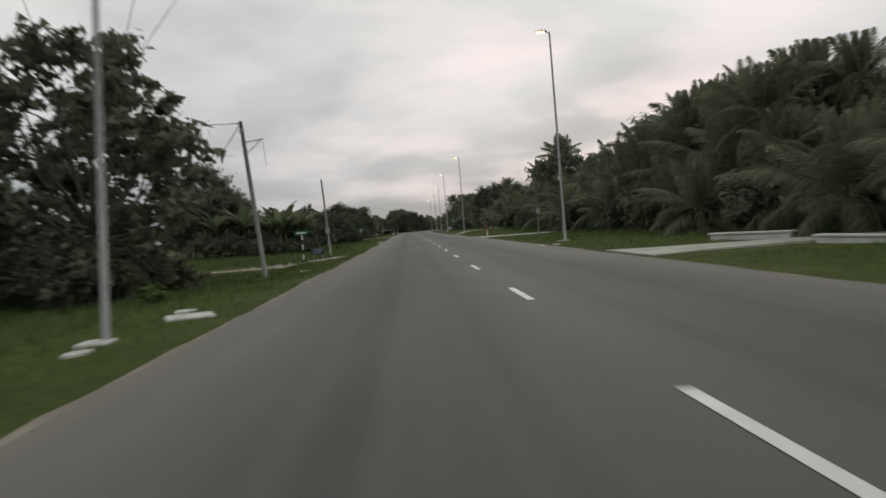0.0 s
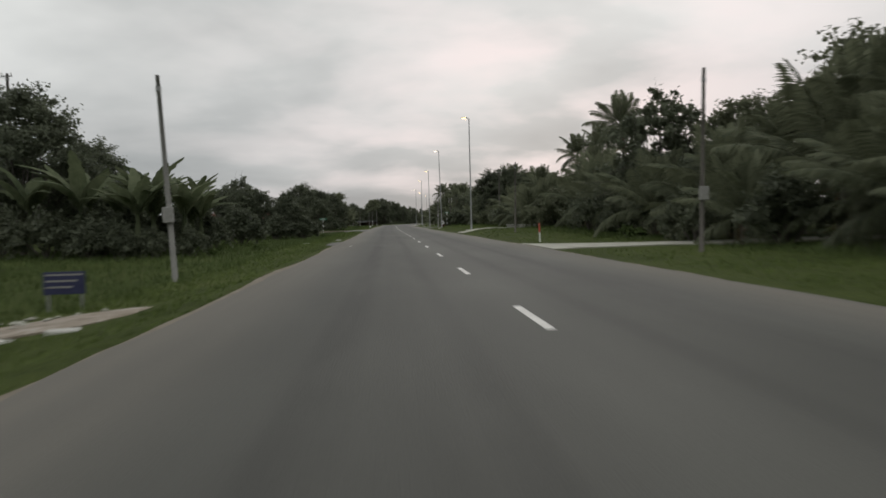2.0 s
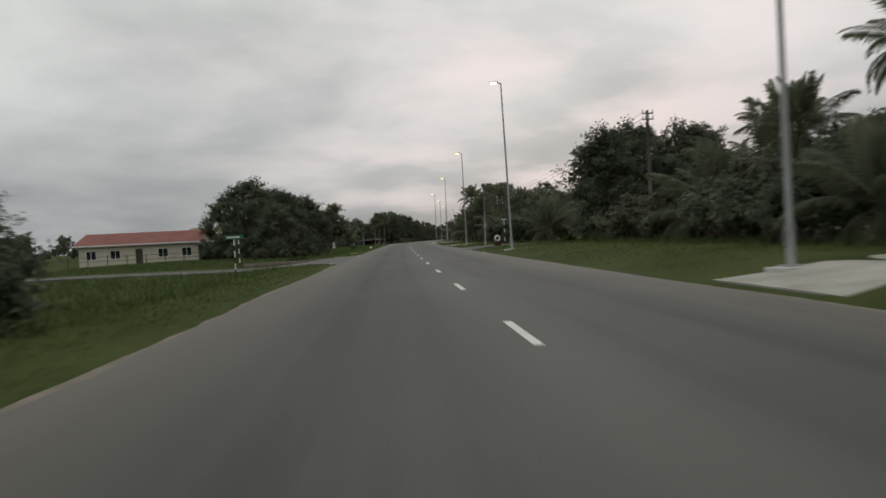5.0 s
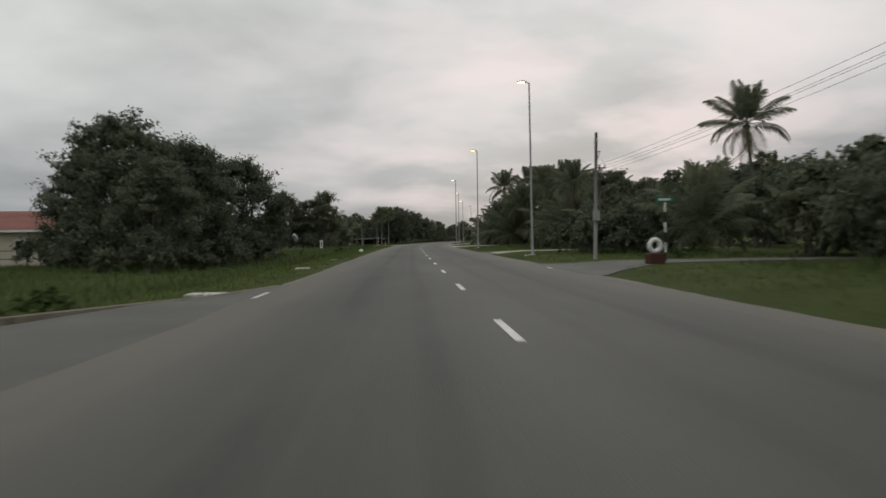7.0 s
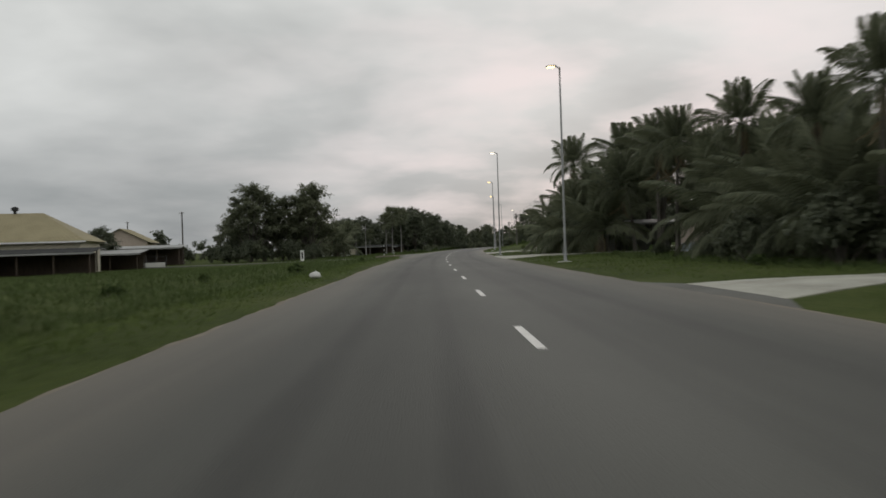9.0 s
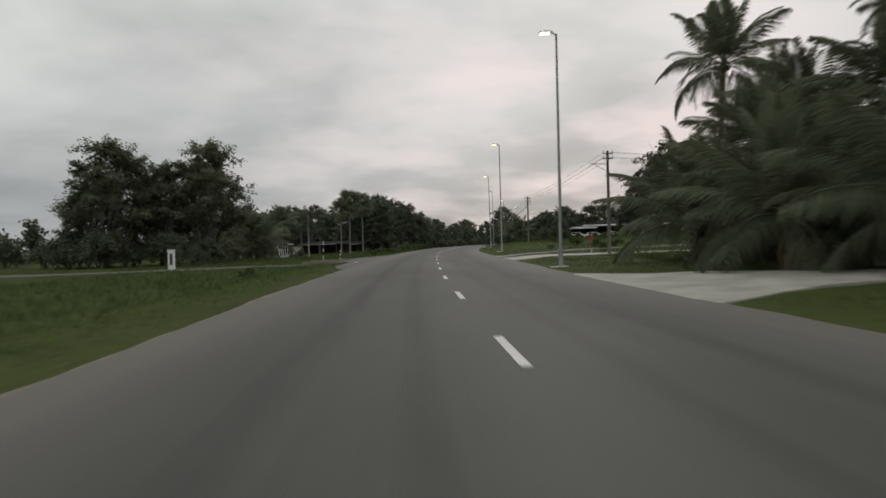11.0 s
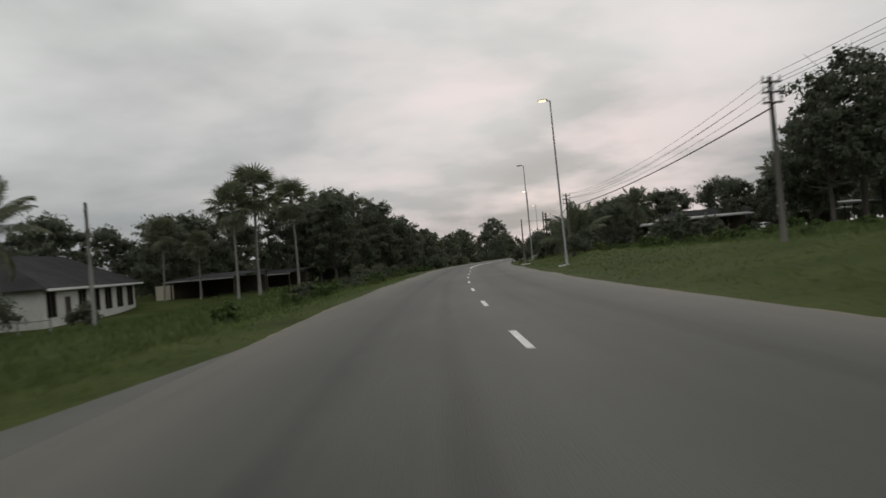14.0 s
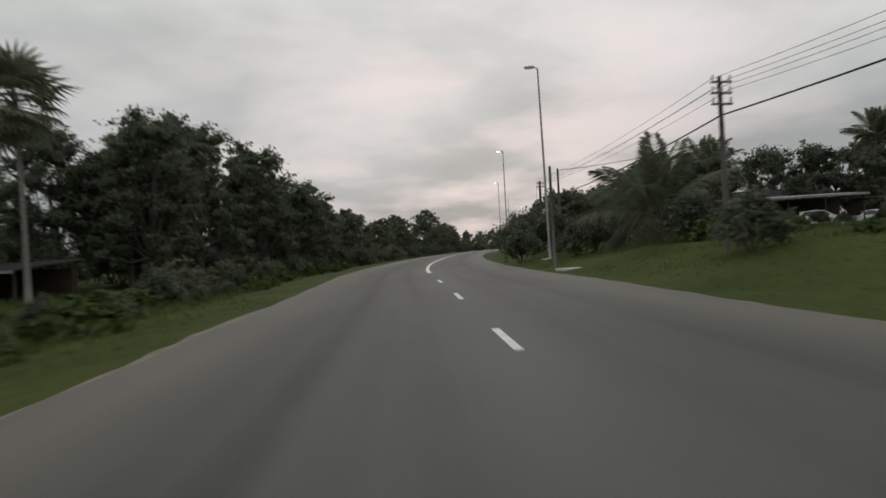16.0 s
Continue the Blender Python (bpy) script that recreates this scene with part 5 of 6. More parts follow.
def car(x, y, turn, paint, label, light=False, tall=1.45, length=4.3):
    z0 = land(x, y)
    ob = thing("parked_car", pose(x, y, z0, 0, 0, turn), label, "car", "parked cars")
    L, W, H_ = length / 2, 0.86, tall
    prof = [(-L, 0.35, 0.55), (-L, 0.80, 0.9), (-L * 0.86, 0.92, 0.97), (-L * 0.62, H_ * 0.93, 0.80), (-L * 0.1, H_, 0.76), (L * 0.22, H_ * 0.95, 0.76), (L * 0.55, 0.93, 0.95), (L * 0.93, 0.78, 0.9), (L, 0.55, 0.85), (L, 0.32, 0.6)]
    s = Geo()
    n = len(prof)
    for px, pz, wf in prof:
        s.v += [(px, -W * wf, pz), (px, W * wf, pz)]
    for px, pz, wf in prof:
        s.v += [(px * 0.985, -W, min(pz, 0.72)), (px * 0.985, W, min(pz, 0.72))]
    for px, pz, wf in prof:
        s.v += [(px * 0.97, -W * 0.95, 0.24), (px * 0.97, W * 0.95, 0.24)]
    for k in range(n - 1):
        a = 2 * k
        s.f += [(a, a + 1, a + 3, a + 2)]
        for off in (0, 2 * n):
            q = a + off
            s.f += [(q, q + 2, q + 2 + 2 * n, q + 2 * n), (q + 1, q + 1 + 2 * n, q + 3 + 2 * n, q + 3)]
    part("body", s, paint, ob)
    for side in (-1, 1):
        yy = side * (W * 0.885)
        for xa, xb, xc, xd in ((-L * 0.70, -L * 0.12, -L * 0.14, -L * 0.55), (-L * 0.08, L * 0.44, L * 0.22, -L * 0.08)):
            win = Geo().add([(xa, yy * 1.06, 0.94), (xb, yy * 1.06, 0.94), (xc, yy * 0.93, H_ - 0.11), (xd, yy * 0.93, H_ - 0.11)], [(0, 1, 2, 3)])
            part("side_window", win, M_GLASS, ob)
    part("windscreen", Geo().add([(L * 0.565, -0.72, 0.95), (L * 0.565, 0.72, 0.95), (L * 0.25, 0.6, H_ * 0.945 + 0.01), (L * 0.25, -0.6, H_ * 0.945 + 0.01)], [(0, 1, 2, 3)]), M_GLASS, ob)
    part("rear_window", Geo().add([(-L * 0.87, -0.7, 0.95), (-L * 0.87, 0.7, 0.95), (-L * 0.65, 0.62, H_ * 0.90), (-L * 0.65, -0.62, H_ * 0.90)], [(0, 1, 2, 3)]), M_GLASS, ob)
    for px in (-L * 0.62, L * 0.62):
        for side in (-1, 1):
            wh = part("wheel", Geo().tube([(px, side * 0.66, 0.31), (px, side * 0.7, 0.31), (px, side * 0.86, 0.31), (px, side * 0.88, 0.31)], [0.28, 0.31, 0.31, 0.28], 16), M_TYRE, ob, smooth=False)
            part("rim", Geo().tube([(px, side * 0.878, 0.31), (px, side * 0.892, 0.31)], [0.2, 0.17], 12), M_STEEL, wh)
    for side in (-1, 1):
        part("headlight", Geo().box(L * 0.93, side * 0.62 - 0.16, 0.60, L * 1.005, side * 0.62 + 0.16, 0.72, None, 0.02), M_TAIL if light else M_LAMPOFF, ob)
        part("tail_light", Geo().box(-L * 1.005, side * 0.66 - 0.12, 0.62, -L * 0.96, side * 0.66 + 0.12, 0.82, None, 0.02), M_RED, ob)
    return ob


car(54.6, 415, -25, M_CARWHITE, "white hatchback parked in front of the carport")
car(65.0, 420, -20, M_CARWHITE, "white car parked under the carport roof")
car(45.6, 413.5, -30, M_CARWHITE, "white car parked at the end of the row")
car(50.0, 415, -28, M_CARWHITE, "white car parked beside the lean-to")
car(70.0, 421, 160, M_CARWHITE, "white car parked behind the grass bank")
car(22.8, 241.5, -100, M_CARWHITE, "white van parked between the palms", tall=1.8, length=4.4)
car(7.9, 421.0, -92, M_CARDARK, "dark pickup parked at the verge with a light on", True, 1.5)
car(-1.5, 431.0, -100, M_CARWHITE, "white car parked among the trees")
car(2.6, 430.0, -95, M_CARWHITE, "white car parked under a shelter")

# ---- vegetation, from the start of the road to the bend ----
LARGE = "large dark tree overhanging the verge"
plants("open_c", [(-11.4, 28.0, 10.0), (-16.5, 24.0, 9.8), (-13.2, 35.0, 9.0), (-20, 31, 8.6)], "large-leaved dark tree beside the utility poles")
plants("bush_a", [(-11, 24, 3.2), (-14, 29, 3.6), (-13, 20, 3.0), (-18, 30, 4), (-17, 18, 3.5), (-12.5, 33, 2.8), (-15, 38, 3.0), (-21, 25, 4.5), (-20, 38, 4.0)])
plants("bush_c", [(-13, 31, 3.4), (-16.5, 27.5, 4.2), (-19, 36, 4.4), (-22, 31, 5.0), (-24, 40, 4.6)])
plants("bush_a", [(-10.4, 28.5, 2.3), (-11.6, 33.5, 2.5), (-13.4, 38, 2.6), (-10.9, 23, 2.4)])
plants("bush_b", [(-9.4, 31, 1.6), (-9.9, 26, 1.8)])
plants("near_a", [(-24.2, 92, 11.2), (-27.5, 96, 9.0), (-22.0, 98, 8.2)], "tall dense dark tree standing in the field")
plants("banana", [(-14.5, 88, 6.3), (-16.5, 90, 5.6), (-13.4, 84.6, 5.6), (-15.3, 86, 5.4), (-17.8, 92, 5.6), (-11.4, 83.8, 5.3), (-13.6, 82.4, 5.5), (-12.0, 90.0, 5.0), (-12.8, 91, 5.4), (-18.5, 87, 6.6), (-15.5, 94, 6.2), (-13.2, 93, 4.6), (-20, 92, 6.0), (-13.6, 85.5, 5.0), (-17.5, 95, 6.0), (-21.5, 87, 6.2), (-19, 97, 5.4), (-14, 97, 5.6)])
plants("bush_a", [(-12.4, 81.0, 1.9), (-14.2, 81.2, 2.2), (-10.7, 82.4, 1.9), (-15.9, 82.0, 2.4), (-13, 86.5, 3.0), (-15, 84.5, 3.2), (-11.8, 92, 2.8), (-19.5, 84.5, 3.2), (-17, 86, 3.4), (-22.5, 85, 3.2), (-17, 84, 2.2), (-14, 97, 3.2), (-11.5, 101, 3.4), (-16, 101, 4.2), (-21, 97, 4)])
plants("near_a", [(-14.6, 118.5, 5.3), (-17.0, 120.5, 5.4), (-12.9, 119.5, 4.9), (-10.4, 120, 4.6), (-8.9, 118.6, 3.6)], "dense rounded shrub at the edge of the rough grass")
plants("bush_a", [(-8.3, 118, 2.6), (-18, 117, 3.2), (-11.0, 116.5, 2.8), (-13.4, 115.8, 2.8), (-20, 122, 4.0), (-24, 117, 4.0), (-11.5, 124, 3.8), (-16, 126, 4.6), (-27, 122, 5)])
plants("open_a", [(-15.6, 123, 6.5)], "small open-crowned tree above the bushes")
plants("broad_b", [(-23, 128, 4.8), (-30, 118, 7.0), (-35, 130, 7.5), (-28, 106, 4.8), (-46, 128, 4.2), (-52, 140, 4.4), (-41, 120, 4.0)])
plants("near_a", [(-15.4, 202, 8.8), (-17, 195, 9.6), (-21, 200, 8.2), (-13.6, 199, 8.3), (-11.9, 207.0, 8.2), (-17, 207.5, 9.2), (-13.5, 190.5, 6.4)], LARGE)
plants("bush_a", [(-12.5, 187, 2.6), (-10.5, 195, 2.4), (-17, 190, 3.0), (-9.8, 201, 2.4), (-21, 194, 3.0)])
plants("bush_b", [(-11, 191, 1.4), (-14.5, 186, 1.5)])
plants("tall_c", [(-17.4, 318, 13.0), (-26.4, 314, 12.9), (-22.0, 317, 10.8), (-30.5, 320, 9.5), (-18.6, 321, 11.6), (-25.0, 317.5, 11.8)], "tall olive-green tree by the side road")
plants("near_a", [(-38.6, 286, 5.2)], "small round dark tree between the roofs")
plants("bush_c", [(-20.5, 314, 4.0), (-26, 311, 4.2), (-30, 314, 4.4), (-16.5, 313.5, 3.2)])
plants("bush_a", [(-24, 312, 2.6), (-29, 314, 2.8), (-34, 318, 3), (-16, 307, 2.0), (-40, 322, 3.5), (-46, 306, 3.4)])
plants("round", [(-14.1, 328.5, 2.9), (-16.6, 329, 3.0), (-12.4, 322, 2.7), (-17.8, 324.5, 3.1)])
plants("palm_low", [(-19.5, 337, 4.6)])
plants("palm_a", [(-13.8, 344, 7.0), (-14.8, 330, 5.2), (-19.8, 341, 6.6), (-21.5, 331, 6.2)])
plants("palm_low", [(-14.7, 331, 4.6)], "young coconut palm with yellowish fronds from near the ground")
plants("bush_c", [(-16.0, 341.5, 3.0), (-19, 339, 3.4), (-22.5, 336, 3.8), (-18.5, 353.5, 3.2), (-22, 352.5, 3.6), (-25.5, 354, 4.0), (-20, 345, 3.0)])
plants("bush_a", [(-14.5, 337, 2.2), (-17, 341, 2.4), (-12.2, 352, 1.8), (-22, 345, 3.2)])
plants("fan_a", [(-6.1, 376.2, 10.4), (-7.5, 373.4, 9.1), (-4.4, 393.5, 10.8), (-15.4, 379.8, 7.0), (-11.8, 378.4, 5.6)])
plants("open_b", [(-3.2, 420, 13.2), (3.6, 428, 10.6), (-16, 418, 10.8), (-3, 409, 10.5), (9.0, 440, 9.8), (-20, 404, 10.0)])
plants("tall_d", [(5.2, 421.3, 12.0), (-0.8, 405, 11.8), (1.2, 413, 12.8), (-3.4, 412, 12.0), (8.6, 431, 8.8), (-7.5, 408, 11.4)])
plants("broad_a", [(-12, 402, 8.5), (-17, 398, 9.5), (-22, 410, 10), (4.5, 436, 10.5), (9, 447, 9.0), (-24, 392, 8.5), (-30, 384, 8), (-17.5, 388, 8.6), (-25, 380, 9)])
plants("bush_c", [(-10, 408, 4.2), (-5, 415, 4.4), (-13, 400, 4.0), (-1, 421, 4.0), (1, 433, 4.2), (-17, 408, 5.0), (-8, 424, 5.0), (6, 441, 4.4), (-21, 397, 4.6), (-4, 434, 5.2)])
plants("bush_a", [(-6, 403, 3.0), (-2, 412, 3.2), (3.5, 424, 2.8), (-10, 394, 2.6), (10.5, 442, 3.0), (13, 452, 3.2)])
thicket(354, 392, -8.6, -10.6, 2.4, ["bush_b", "weed", "bush_a"], 0.6, 1.15, 74)
thicket(384, 432, -9.5, -13, 2.6, ["bush_b", "bush_a"], 1.2, 2.2, 73)
thicket(445, 600, -13, -26, 6.5, ["far_a", "far_b"], 6.5, 10.5, 71)
thicket(440, 640, -9, -13, 6.0, ["bush_a", "bush_b"], 2.2, 3.6, 72)

# right side: coconut thicket of the first stretch
thicket(14, 150, 12.5, 17, 3.0, ["palm_low", "palm_low", "bush_a", "bush_a", "bush_b"], 3.0, 4.6, 21)
thicket(12, 84, 16, 21, 3.6, ["palm_a", "palm_low", "broad_b", "bush_a", "palm_a"], 4.8, 7.3, 22)
thicket(84, 152, 16, 21, 3.8, ["palm_low", "broad_b", "bush_a", "bush_a"], 4.2, 6.0, 28)
thicket(14, 84, 21, 30, 4.0, ["palm_b", "broad_a", "broad_b", "palm_a", "broad_c", "palm_b"], 7.2, 9.4, 23)
thicket(84, 158, 20, 32, 4.6, ["broad_a", "broad_b", "palm_a", "broad_c"], 6.0, 8.2, 27)
plants("palm_b", [(26.1, 129.4, 11.3), (25.3, 136.6, 10.9)])
plants("palm_a", [(22.5, 121, 8.0), (21.0, 140, 7.2)])
plants("palm_b", [(26.0, 118.3, 12.8), (24.0, 44, 9.8), (27.6, 56, 10.1), (26.7, 60.4, 10.9), (29.0, 75.5, 10.7), (22.5, 36, 8.6), (27.8, 73.5, 10.5), (30, 33, 9.8), (20.5, 44, 8.5), (22.6, 54, 9.6), (26, 64, 9.9), (24.5, 74, 9.1), (28, 57, 9.6), (23.4, 59.5, 8.3), (22.2, 40, 9.2), (25.2, 68.5, 9.7)], "tall coconut palm rising above the thicket")
plants("broad_c", [(21, 47.5, 7.9), (24, 57, 8.6), (25.6, 66.5, 9.0), (22.5, 38, 8.3)], "dark tree crowded between coconut palms")
plants("palm_a", [(19.2, 49, 8.5), (19.8, 62, 8.1), (18.4, 38.5, 7.9)])
plants("open_a", [(19.3, 90.5, 9.3)])
plants("broad_c", [(27.6, 81, 11.6), (23.5, 86, 8.8)], "tall dark tree rising above the coconut thicket")
plants("near_a", [(17.5, 160.5, 8.8), (20.5, 164, 9.6), (23, 158, 8.6), (27, 168, 9.0)], "tall dense tree at the edge of the verge")
thicket(154, 200, 15, 22, 3.4, ["bush_a", "bush_b", "broad_b", "palm_low"], 3.4, 6.0, 24)
thicket(168, 232, 22, 36, 5.0, ["broad_a", "far_a", "far_b"], 5.5, 8.0, 25)
plants("palm_b", [(29.7, 207.4, 12.5)], "tall coconut palm with a full round crown")
plants("bush_a", [(12.4, 193.6, 3.0), (14.3, 193.2, 3.6), (12.9, 197.5, 3.2), (16, 197, 3.5), (18, 202, 4.4), (20, 215, 5.4), (22, 226, 6), (24, 231, 5.0)])
plants("palm_low", [(17.4, 221, 4.4), (19.6, 214, 4.6)])
plants("bush_a", [(15.6, 218, 3.2), (16.6, 212, 3.0), (15.2, 224, 2.6), (17.5, 233, 1.6), (18.6, 238.5, 1.4), (17.4, 243.5, 1.1), (18.4, 228, 2.0), (20.6, 240.5, 1.8)])
plants("open_c", [(17.8, 206.5, 6.4)], "large-leaved shrub with sparse twigs above the hedge")
plants("palm_b", [(17.6, 274.4, 11.8), (19.9, 262, 11.2), (20.3, 252.5, 10.4), (19.5, 246, 9.9), (20.1, 236, 9.6), (23.4, 266, 11.4), (18.4, 224, 7.6), (16.6, 217.2, 7.8), (22.4, 258.5, 10.4), (25.2, 242.0, 8.6), (21.8, 229.5, 8.0)], "coconut palm among the roadside stalls")
plants("palm_a", [(15.5, 268, 6.6), (20, 269, 8.4), (24, 266, 9), (26.2, 240, 8.4), (27.5, 247, 9.0), (23.5, 229, 7.4), (22.0, 257, 9.4), (27, 257, 9.6), (21.6, 240, 7.6), (22.2, 232, 7.0), (18.6, 263.5, 8.4), (18.0, 271, 7.6), (20.8, 244, 8.2), (25.8, 238, 8.0), (20.4, 226, 6.8), (19.4, 256.5, 8.2)])
plants("palm_low", [(19.5, 228, 4.6), (22.5, 220.5, 5.2), (18.2, 220, 4.2), (14.6, 262, 4.4), (16.8, 258, 5.2), (15.2, 271, 4.6), (20.5, 275, 5), (19.8, 236.5, 5.6), (21.5, 233, 6.0), (20.2, 230.8, 5.4), (17.0, 265.5, 5.4), (23.4, 237.5, 6.2)])
plants("bush_a", [(19, 278, 3.2), (23, 272, 4.5), (28, 270, 5.5), (26, 279, 4), (30, 260, 5), (31, 250, 6)])
plants("broad_b", [(27, 263, 7.0), (24, 273, 6.2), (30, 256, 8.0), (20.5, 267, 5.6), (31, 246, 8.0), (26.5, 236, 6.4)], "dark tree filling the gaps behind the palms")
thicket(226, 282, 28, 40, 6.0, ["far_a", "far_b", "palm_b"], 7.5, 10.5, 26)

# right side: the grass bank towards the bend
plants("open_b", [(57.0, 384, 18.5), (51.5, 381, 13.0), (61.5, 387, 15.0)], "huge spreading tree with bare forks and tufted crown")
plants("broad_a", [(54, 388, 9), (49, 386, 7.5), (63, 382, 9)])
plants("open_a", [(72, 378, 9.0)])
thicket(392, 465, 52, 90, 5.0, ["far_a", "far_b"], 8, 11, 31)
thicket(318, 400, 84, 110, 7.0, ["far_a", "far_b"], 8, 11, 32)
plants("palm_low", [(27.5, 392, 4.4)])
plants("palm_a", [(40.4, 410.3, 7.2), (75.0, 427, 12.0)])
plants("bush_a", [(27.5, 366, 2.5), (29.4, 367.5, 2.7), (31.4, 366.4, 2.2)])
plants("palm_b", [(72.6, 428.5, 12.2)])
plants("broad_a", [(66.5, 431, 9.6), (74.5, 432, 10.2), (79, 428, 9.5), (70.5, 425.5, 8.6), (75.5, 424, 9.0)])
plants("broad_b", [(32, 404, 5.0), (36, 412, 6.0), (29, 409, 4.5), (38.5, 416, 7.2), (33, 420, 5.0), (40, 428, 6.2), (43.5, 423, 6.6), (34, 398, 5.4), (47, 432, 8.4), (48, 437, 8.6), (55, 438, 9.2), (62, 448, 10), (71, 446, 11.5)])
plants("bush_a", [(22.7, 376.0, 2.2), (25.6, 395.8, 1.9), (25.2, 380.6, 1.5), (27.2, 388, 2.6), (22.5, 401, 2.4), (26.0, 404, 3.4), (30, 400, 3.2), (36, 384, 1.3), (39, 387, 1.2), (44.0, 407, 1.5), (47.4, 408.5, 1.4), (50.6, 409.5, 1.5), (54.0, 411, 1.3), (59.5, 412.5, 1.6), (63.0, 414.5, 1.4), (28, 416, 4.2), (35, 429, 4.6), (24, 395, 2.2), (33, 437, 5)])
thicket(440, 600, 13, 30, 7.0, ["far_a", "far_b", "bush_a"], 4.5, 8.5, 33)
plant("open_b", 129, 1082, 38)


def woods(name, rows, seed, label, size=0.9):
    """A far belt of woodland as one mass of leaf clumps. rows: x, y, height."""
    r = np.random.default_rng(seed)
    s = Geo()
    for (x0, y0, h0), (x1, y1, h1) in zip(rows, rows[1:]):
        n = max(2, int(math.hypot(x1 - x0, y1 - y0) / 6))
        for k in range(n):
            t = (k + r.random()) / n
            h = (h0 + (h1 - h0) * t) * r.uniform(0.72, 1.12)
            x, y = x0 + (x1 - x0) * t + r.normal() * 3, y0 + (y1 - y0) * t + r.normal() * 3
            z = land(x, y)
            for q in range(3):
                c = np.array([x + r.normal() * 2, y + r.normal() * 2, z + h * (0.25 + 0.25 * q)])
                clump(s, c, (3.6 - 0.5 * q, 3.6 - 0.5 * q, h * 0.30), 145, size * 1.1, r, 10)
    tagged(part(name, s, M_LEAF), label, "woodland", kind="stuff")


woods("far_woodland", [(-60, 1000, 15), (60, 1000, 14), (200, 980, 14), (420, 900, 15)], 1, "distant dark woodland closing the horizon", 1.8)
woods("far_woodland", [(-45, 640, 9), (30, 650, 9), (90, 700, 9), (150, 790, 10)], 2, "dark woodland beyond the bend")
woods("far_woodland", [(42, 455, 8), (60, 490, 9), (80, 540, 10), (120, 600, 10)], 3, "dark woodland inside the bend")
woods("far_woodland", [(-34, 420, 9), (-20, 470, 9), (0, 520, 10), (20, 575, 11)], 4, "dark woodland along the bend")
woods("far_woodland", [(-44, 385, 7), (-24, 412, 7.5), (-8, 440, 7), (6, 468, 7)], 9, "dark undergrowth behind the roadside sheds", 0.7)
woods("far_woodland", [(34, 8, 9), (36, 60, 10), (36, 120, 9), (38, 180, 8), (44, 240, 8), (46, 285, 8)], 5, "dense undergrowth and trees behind the palms")
woods("far_woodland", [(-30, 2, 9), (-38, 40, 7), (-50, 80, 7), (-60, 130, 7)], 6, "scrub and trees beyond the field")
woods("far_woodland", [(-90, 190, 7), (-90, 260, 7), (-80, 330, 6), (-60, 380, 7), (-40, 410, 8)], 7, "low trees beyond the houses")
woods("far_woodland", [(90, 290, 8), (110, 340, 10), (115, 400, 11), (95, 460, 11)], 8, "dark tree belt behind the grass bank")


# ---- grass ----
def grass(name, bands, seed, label, material, height, blades, width):
    """Blades of grass in tufts over belts beside the road. bands: y0, y1, d0, d1, tufts."""
    r = np.random.default_rng(seed)
    s = Geo()
    for y0, y1, d0, d1, count in bands:
        ys_, ds = r.uniform(y0, y1, count), r.uniform(d0, d1, count)
        for y, d in zip(ys_, ds):
            if any(a < y < b and lo < d < hi for a, b, lo, hi in PAVED):
                continue
            x = cx(y) + d
            z = land(x, y) - 0.02
            hh = height * r.uniform(0.55, 1.35) * (0.35 + 0.65 * ease(4.9, 6.5, abs(d)))
            for _ in range(blades):
                a, px, py = r.uniform(0, 6.283), r.normal() * 0.10, r.normal() * 0.10
                wv, out = width * r.uniform(0.7, 1.3), hh * r.uniform(0.15, 0.6)
                ca, sa = math.cos(a), math.sin(a)
                k = len(s.v)
                s.v += [(x + px - sa * wv, y + py + ca * wv, z), (x + px + sa * wv, y + py - ca * wv, z), (x + px + ca * out, y + py + sa * out, z + hh)]
                s.f.append((k, k + 1, k + 2))
    tagged(part(name, s, material), label, "grass", kind="stuff")


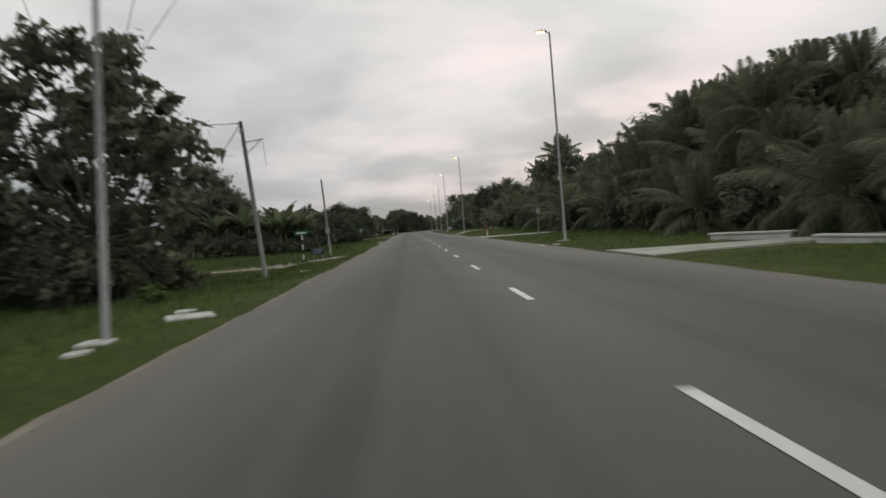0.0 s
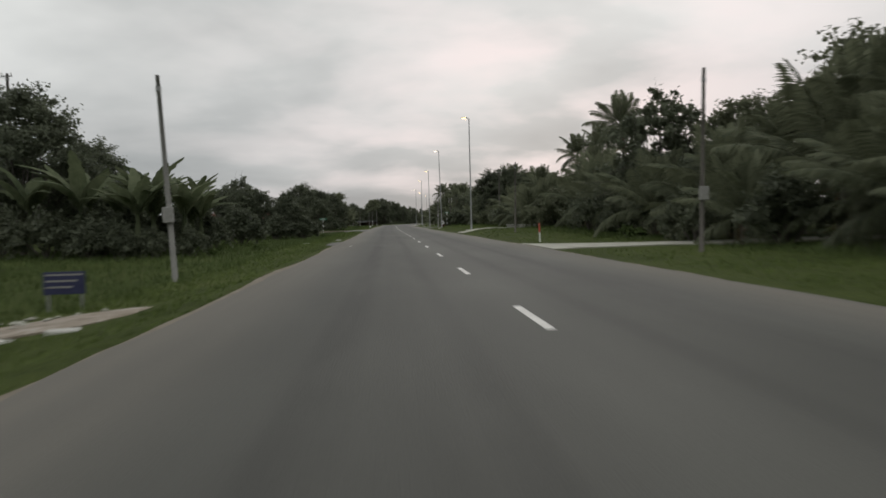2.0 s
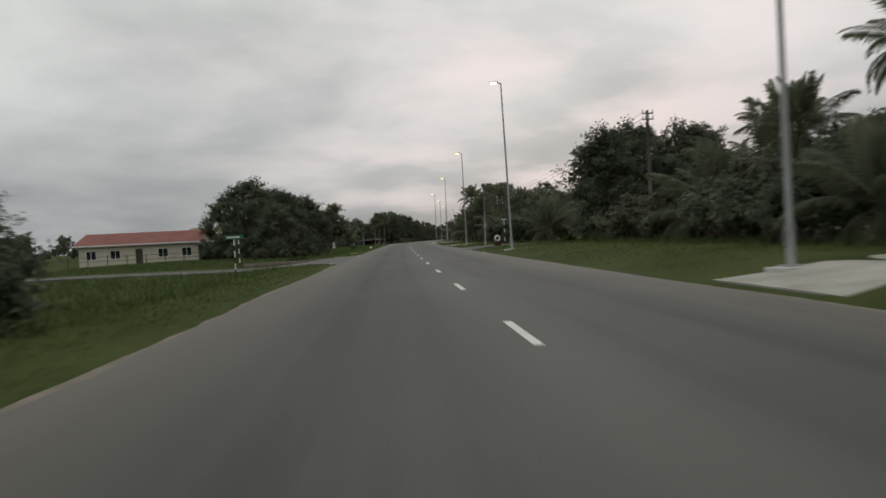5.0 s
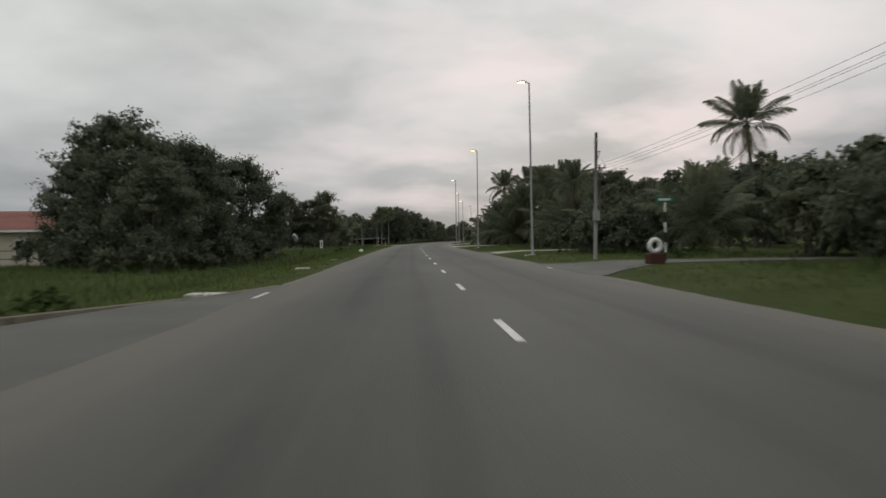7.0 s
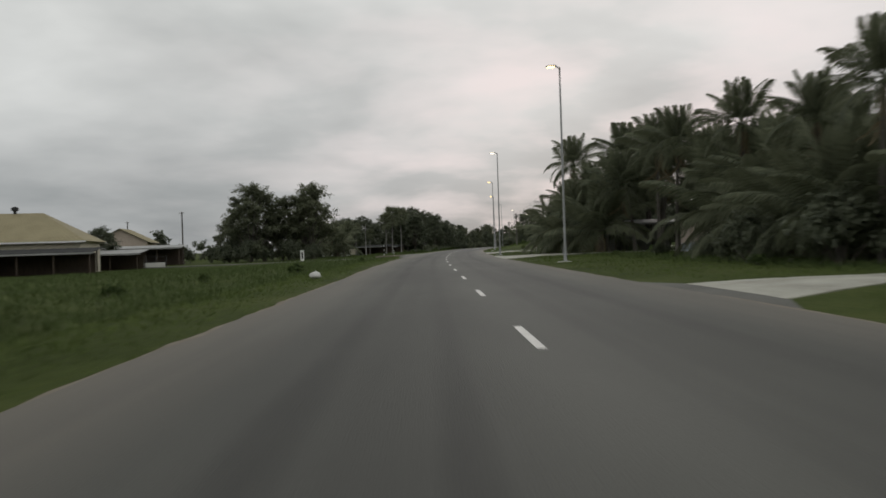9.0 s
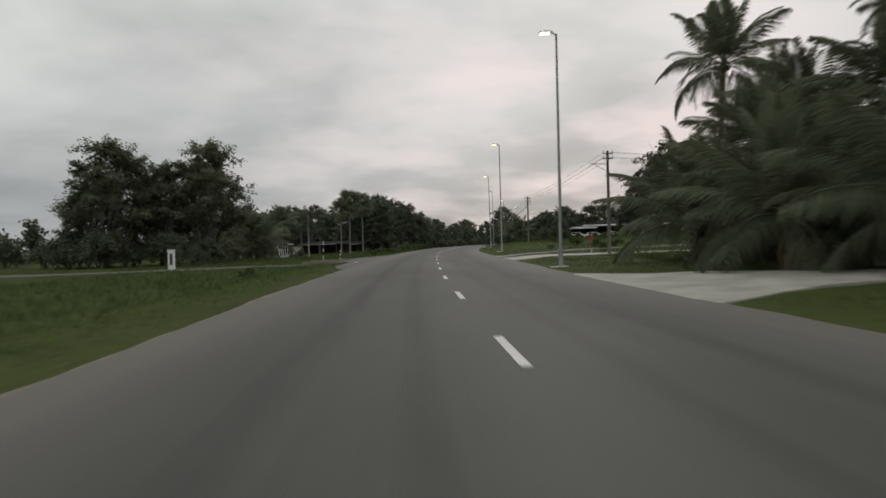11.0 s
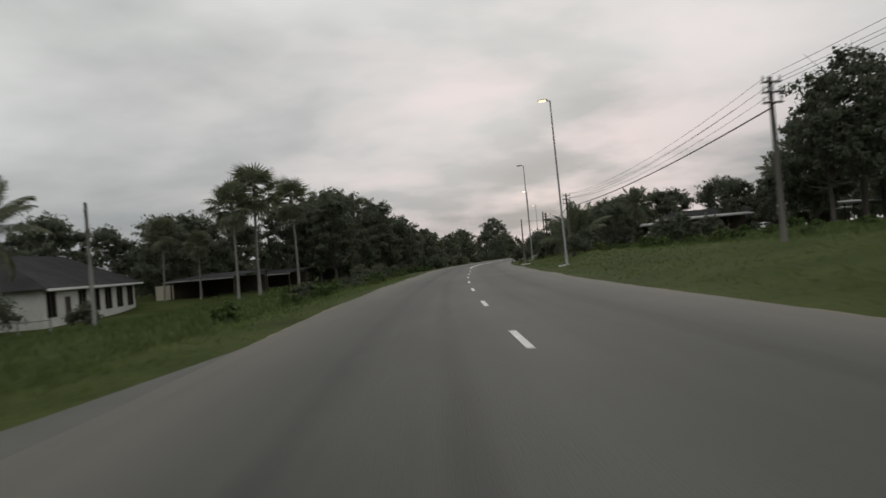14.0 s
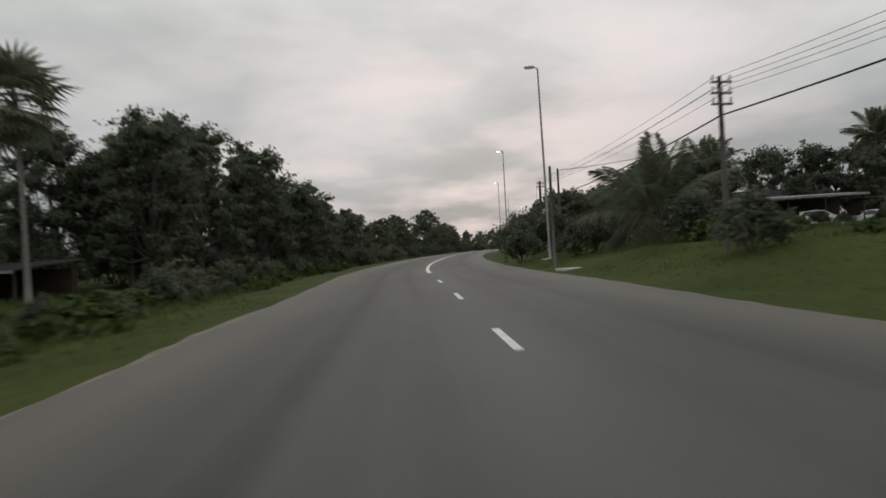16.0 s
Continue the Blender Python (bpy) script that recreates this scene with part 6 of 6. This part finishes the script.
PAVED = [(20, 27.5, 4, 27), (69, 78.5, 4, 25), (112, 121, 4, 23), (170.5, 182, 4, 6.5), (175, 180.5, 6.4, 27), (204.5, 215.5, 4, 6.5), (206.5, 212, 6.4, 27), (253, 264, 4, 31), (285.8, 295, 4, 7), (289, 297.2, 7, 12), (291.5, 298.5, 12, 17), (293.5, 302.5, 17, 35), (297.2, 302.4, 4, 6.5), (299.5, 306.5, 6.5, 10), (305, 310.5, 10, 15), (308.5, 313.2, 15, 28), (383, 389, 4, 21),
         (80.5, 93, -5.0, -4), (83.5, 90, -5.7, -5.0), (51.2, 54.8, -9, -6.3), (44.5, 52.8, -33, -9), (145, 168, -5.4, -4), (148, 163, -8, -5.4), (151, 159.5, -71, -8), (276, 320, -5.6, -4), (281, 314, -6.2, -5.6), (292.5, 310.5, -7.2, -6.2), (295, 306, -8.6, -7.2), (296.5, 303.5, -14, -8.6), (292, 302, -23, -14), (279, 298, -61, -22)]
grass("verge_grass", [(-5, 60, -9, -4.75, 9000), (60, 140, -9, -4.75, 7000), (140, 240, -9, -4.75, 8000), (240, 380, -9, -4.75, 8000), (5, 60, 4.8, 12, 7000), (60, 240, 4.8, 12, 12000), (240, 400, 4.8, 13, 12000)], 41, "short mown grass along the verge", M_GRASS, 0.11, 3, 0.016)
grass("field_grass", [(0, 60, -24, -8, 9000), (60, 150, -26, -8, 11000), (160, 300, -34, -8, 22000), (296, 400, -24, -7.5, 11000), (290, 400, 13, 48, 16000), (15, 290, 11, 17, 11000)], 42, "rank tall grass and weeds in the field", M_WEED, 0.27, 4, 0.016)
r_ = random.Random(9)
for _ in range(40):
    y = r_.uniform(352, 424)
    plant("weed", cx(y) - r_.uniform(7.5, 15), y, r_.uniform(0.5, 1.1))
for _ in range(44):
    y = r_.uniform(308, 392)
    plant("weed", cx(y) + r_.uniform(12.5, 32), y, r_.uniform(0.5, 1.25))
for _ in range(46):
    y = r_.uniform(4, 400)
    d = -r_.uniform(7.8, 15) if r_.random() < 0.6 else r_.uniform(11, 15)
    if not any(a - 1 < y < b + 1 and lo - 1 < d < hi + 1 for a, b, lo, hi in PAVED):
        plant("weed", cx(y) + d, y, r_.uniform(0.45, 1.0))
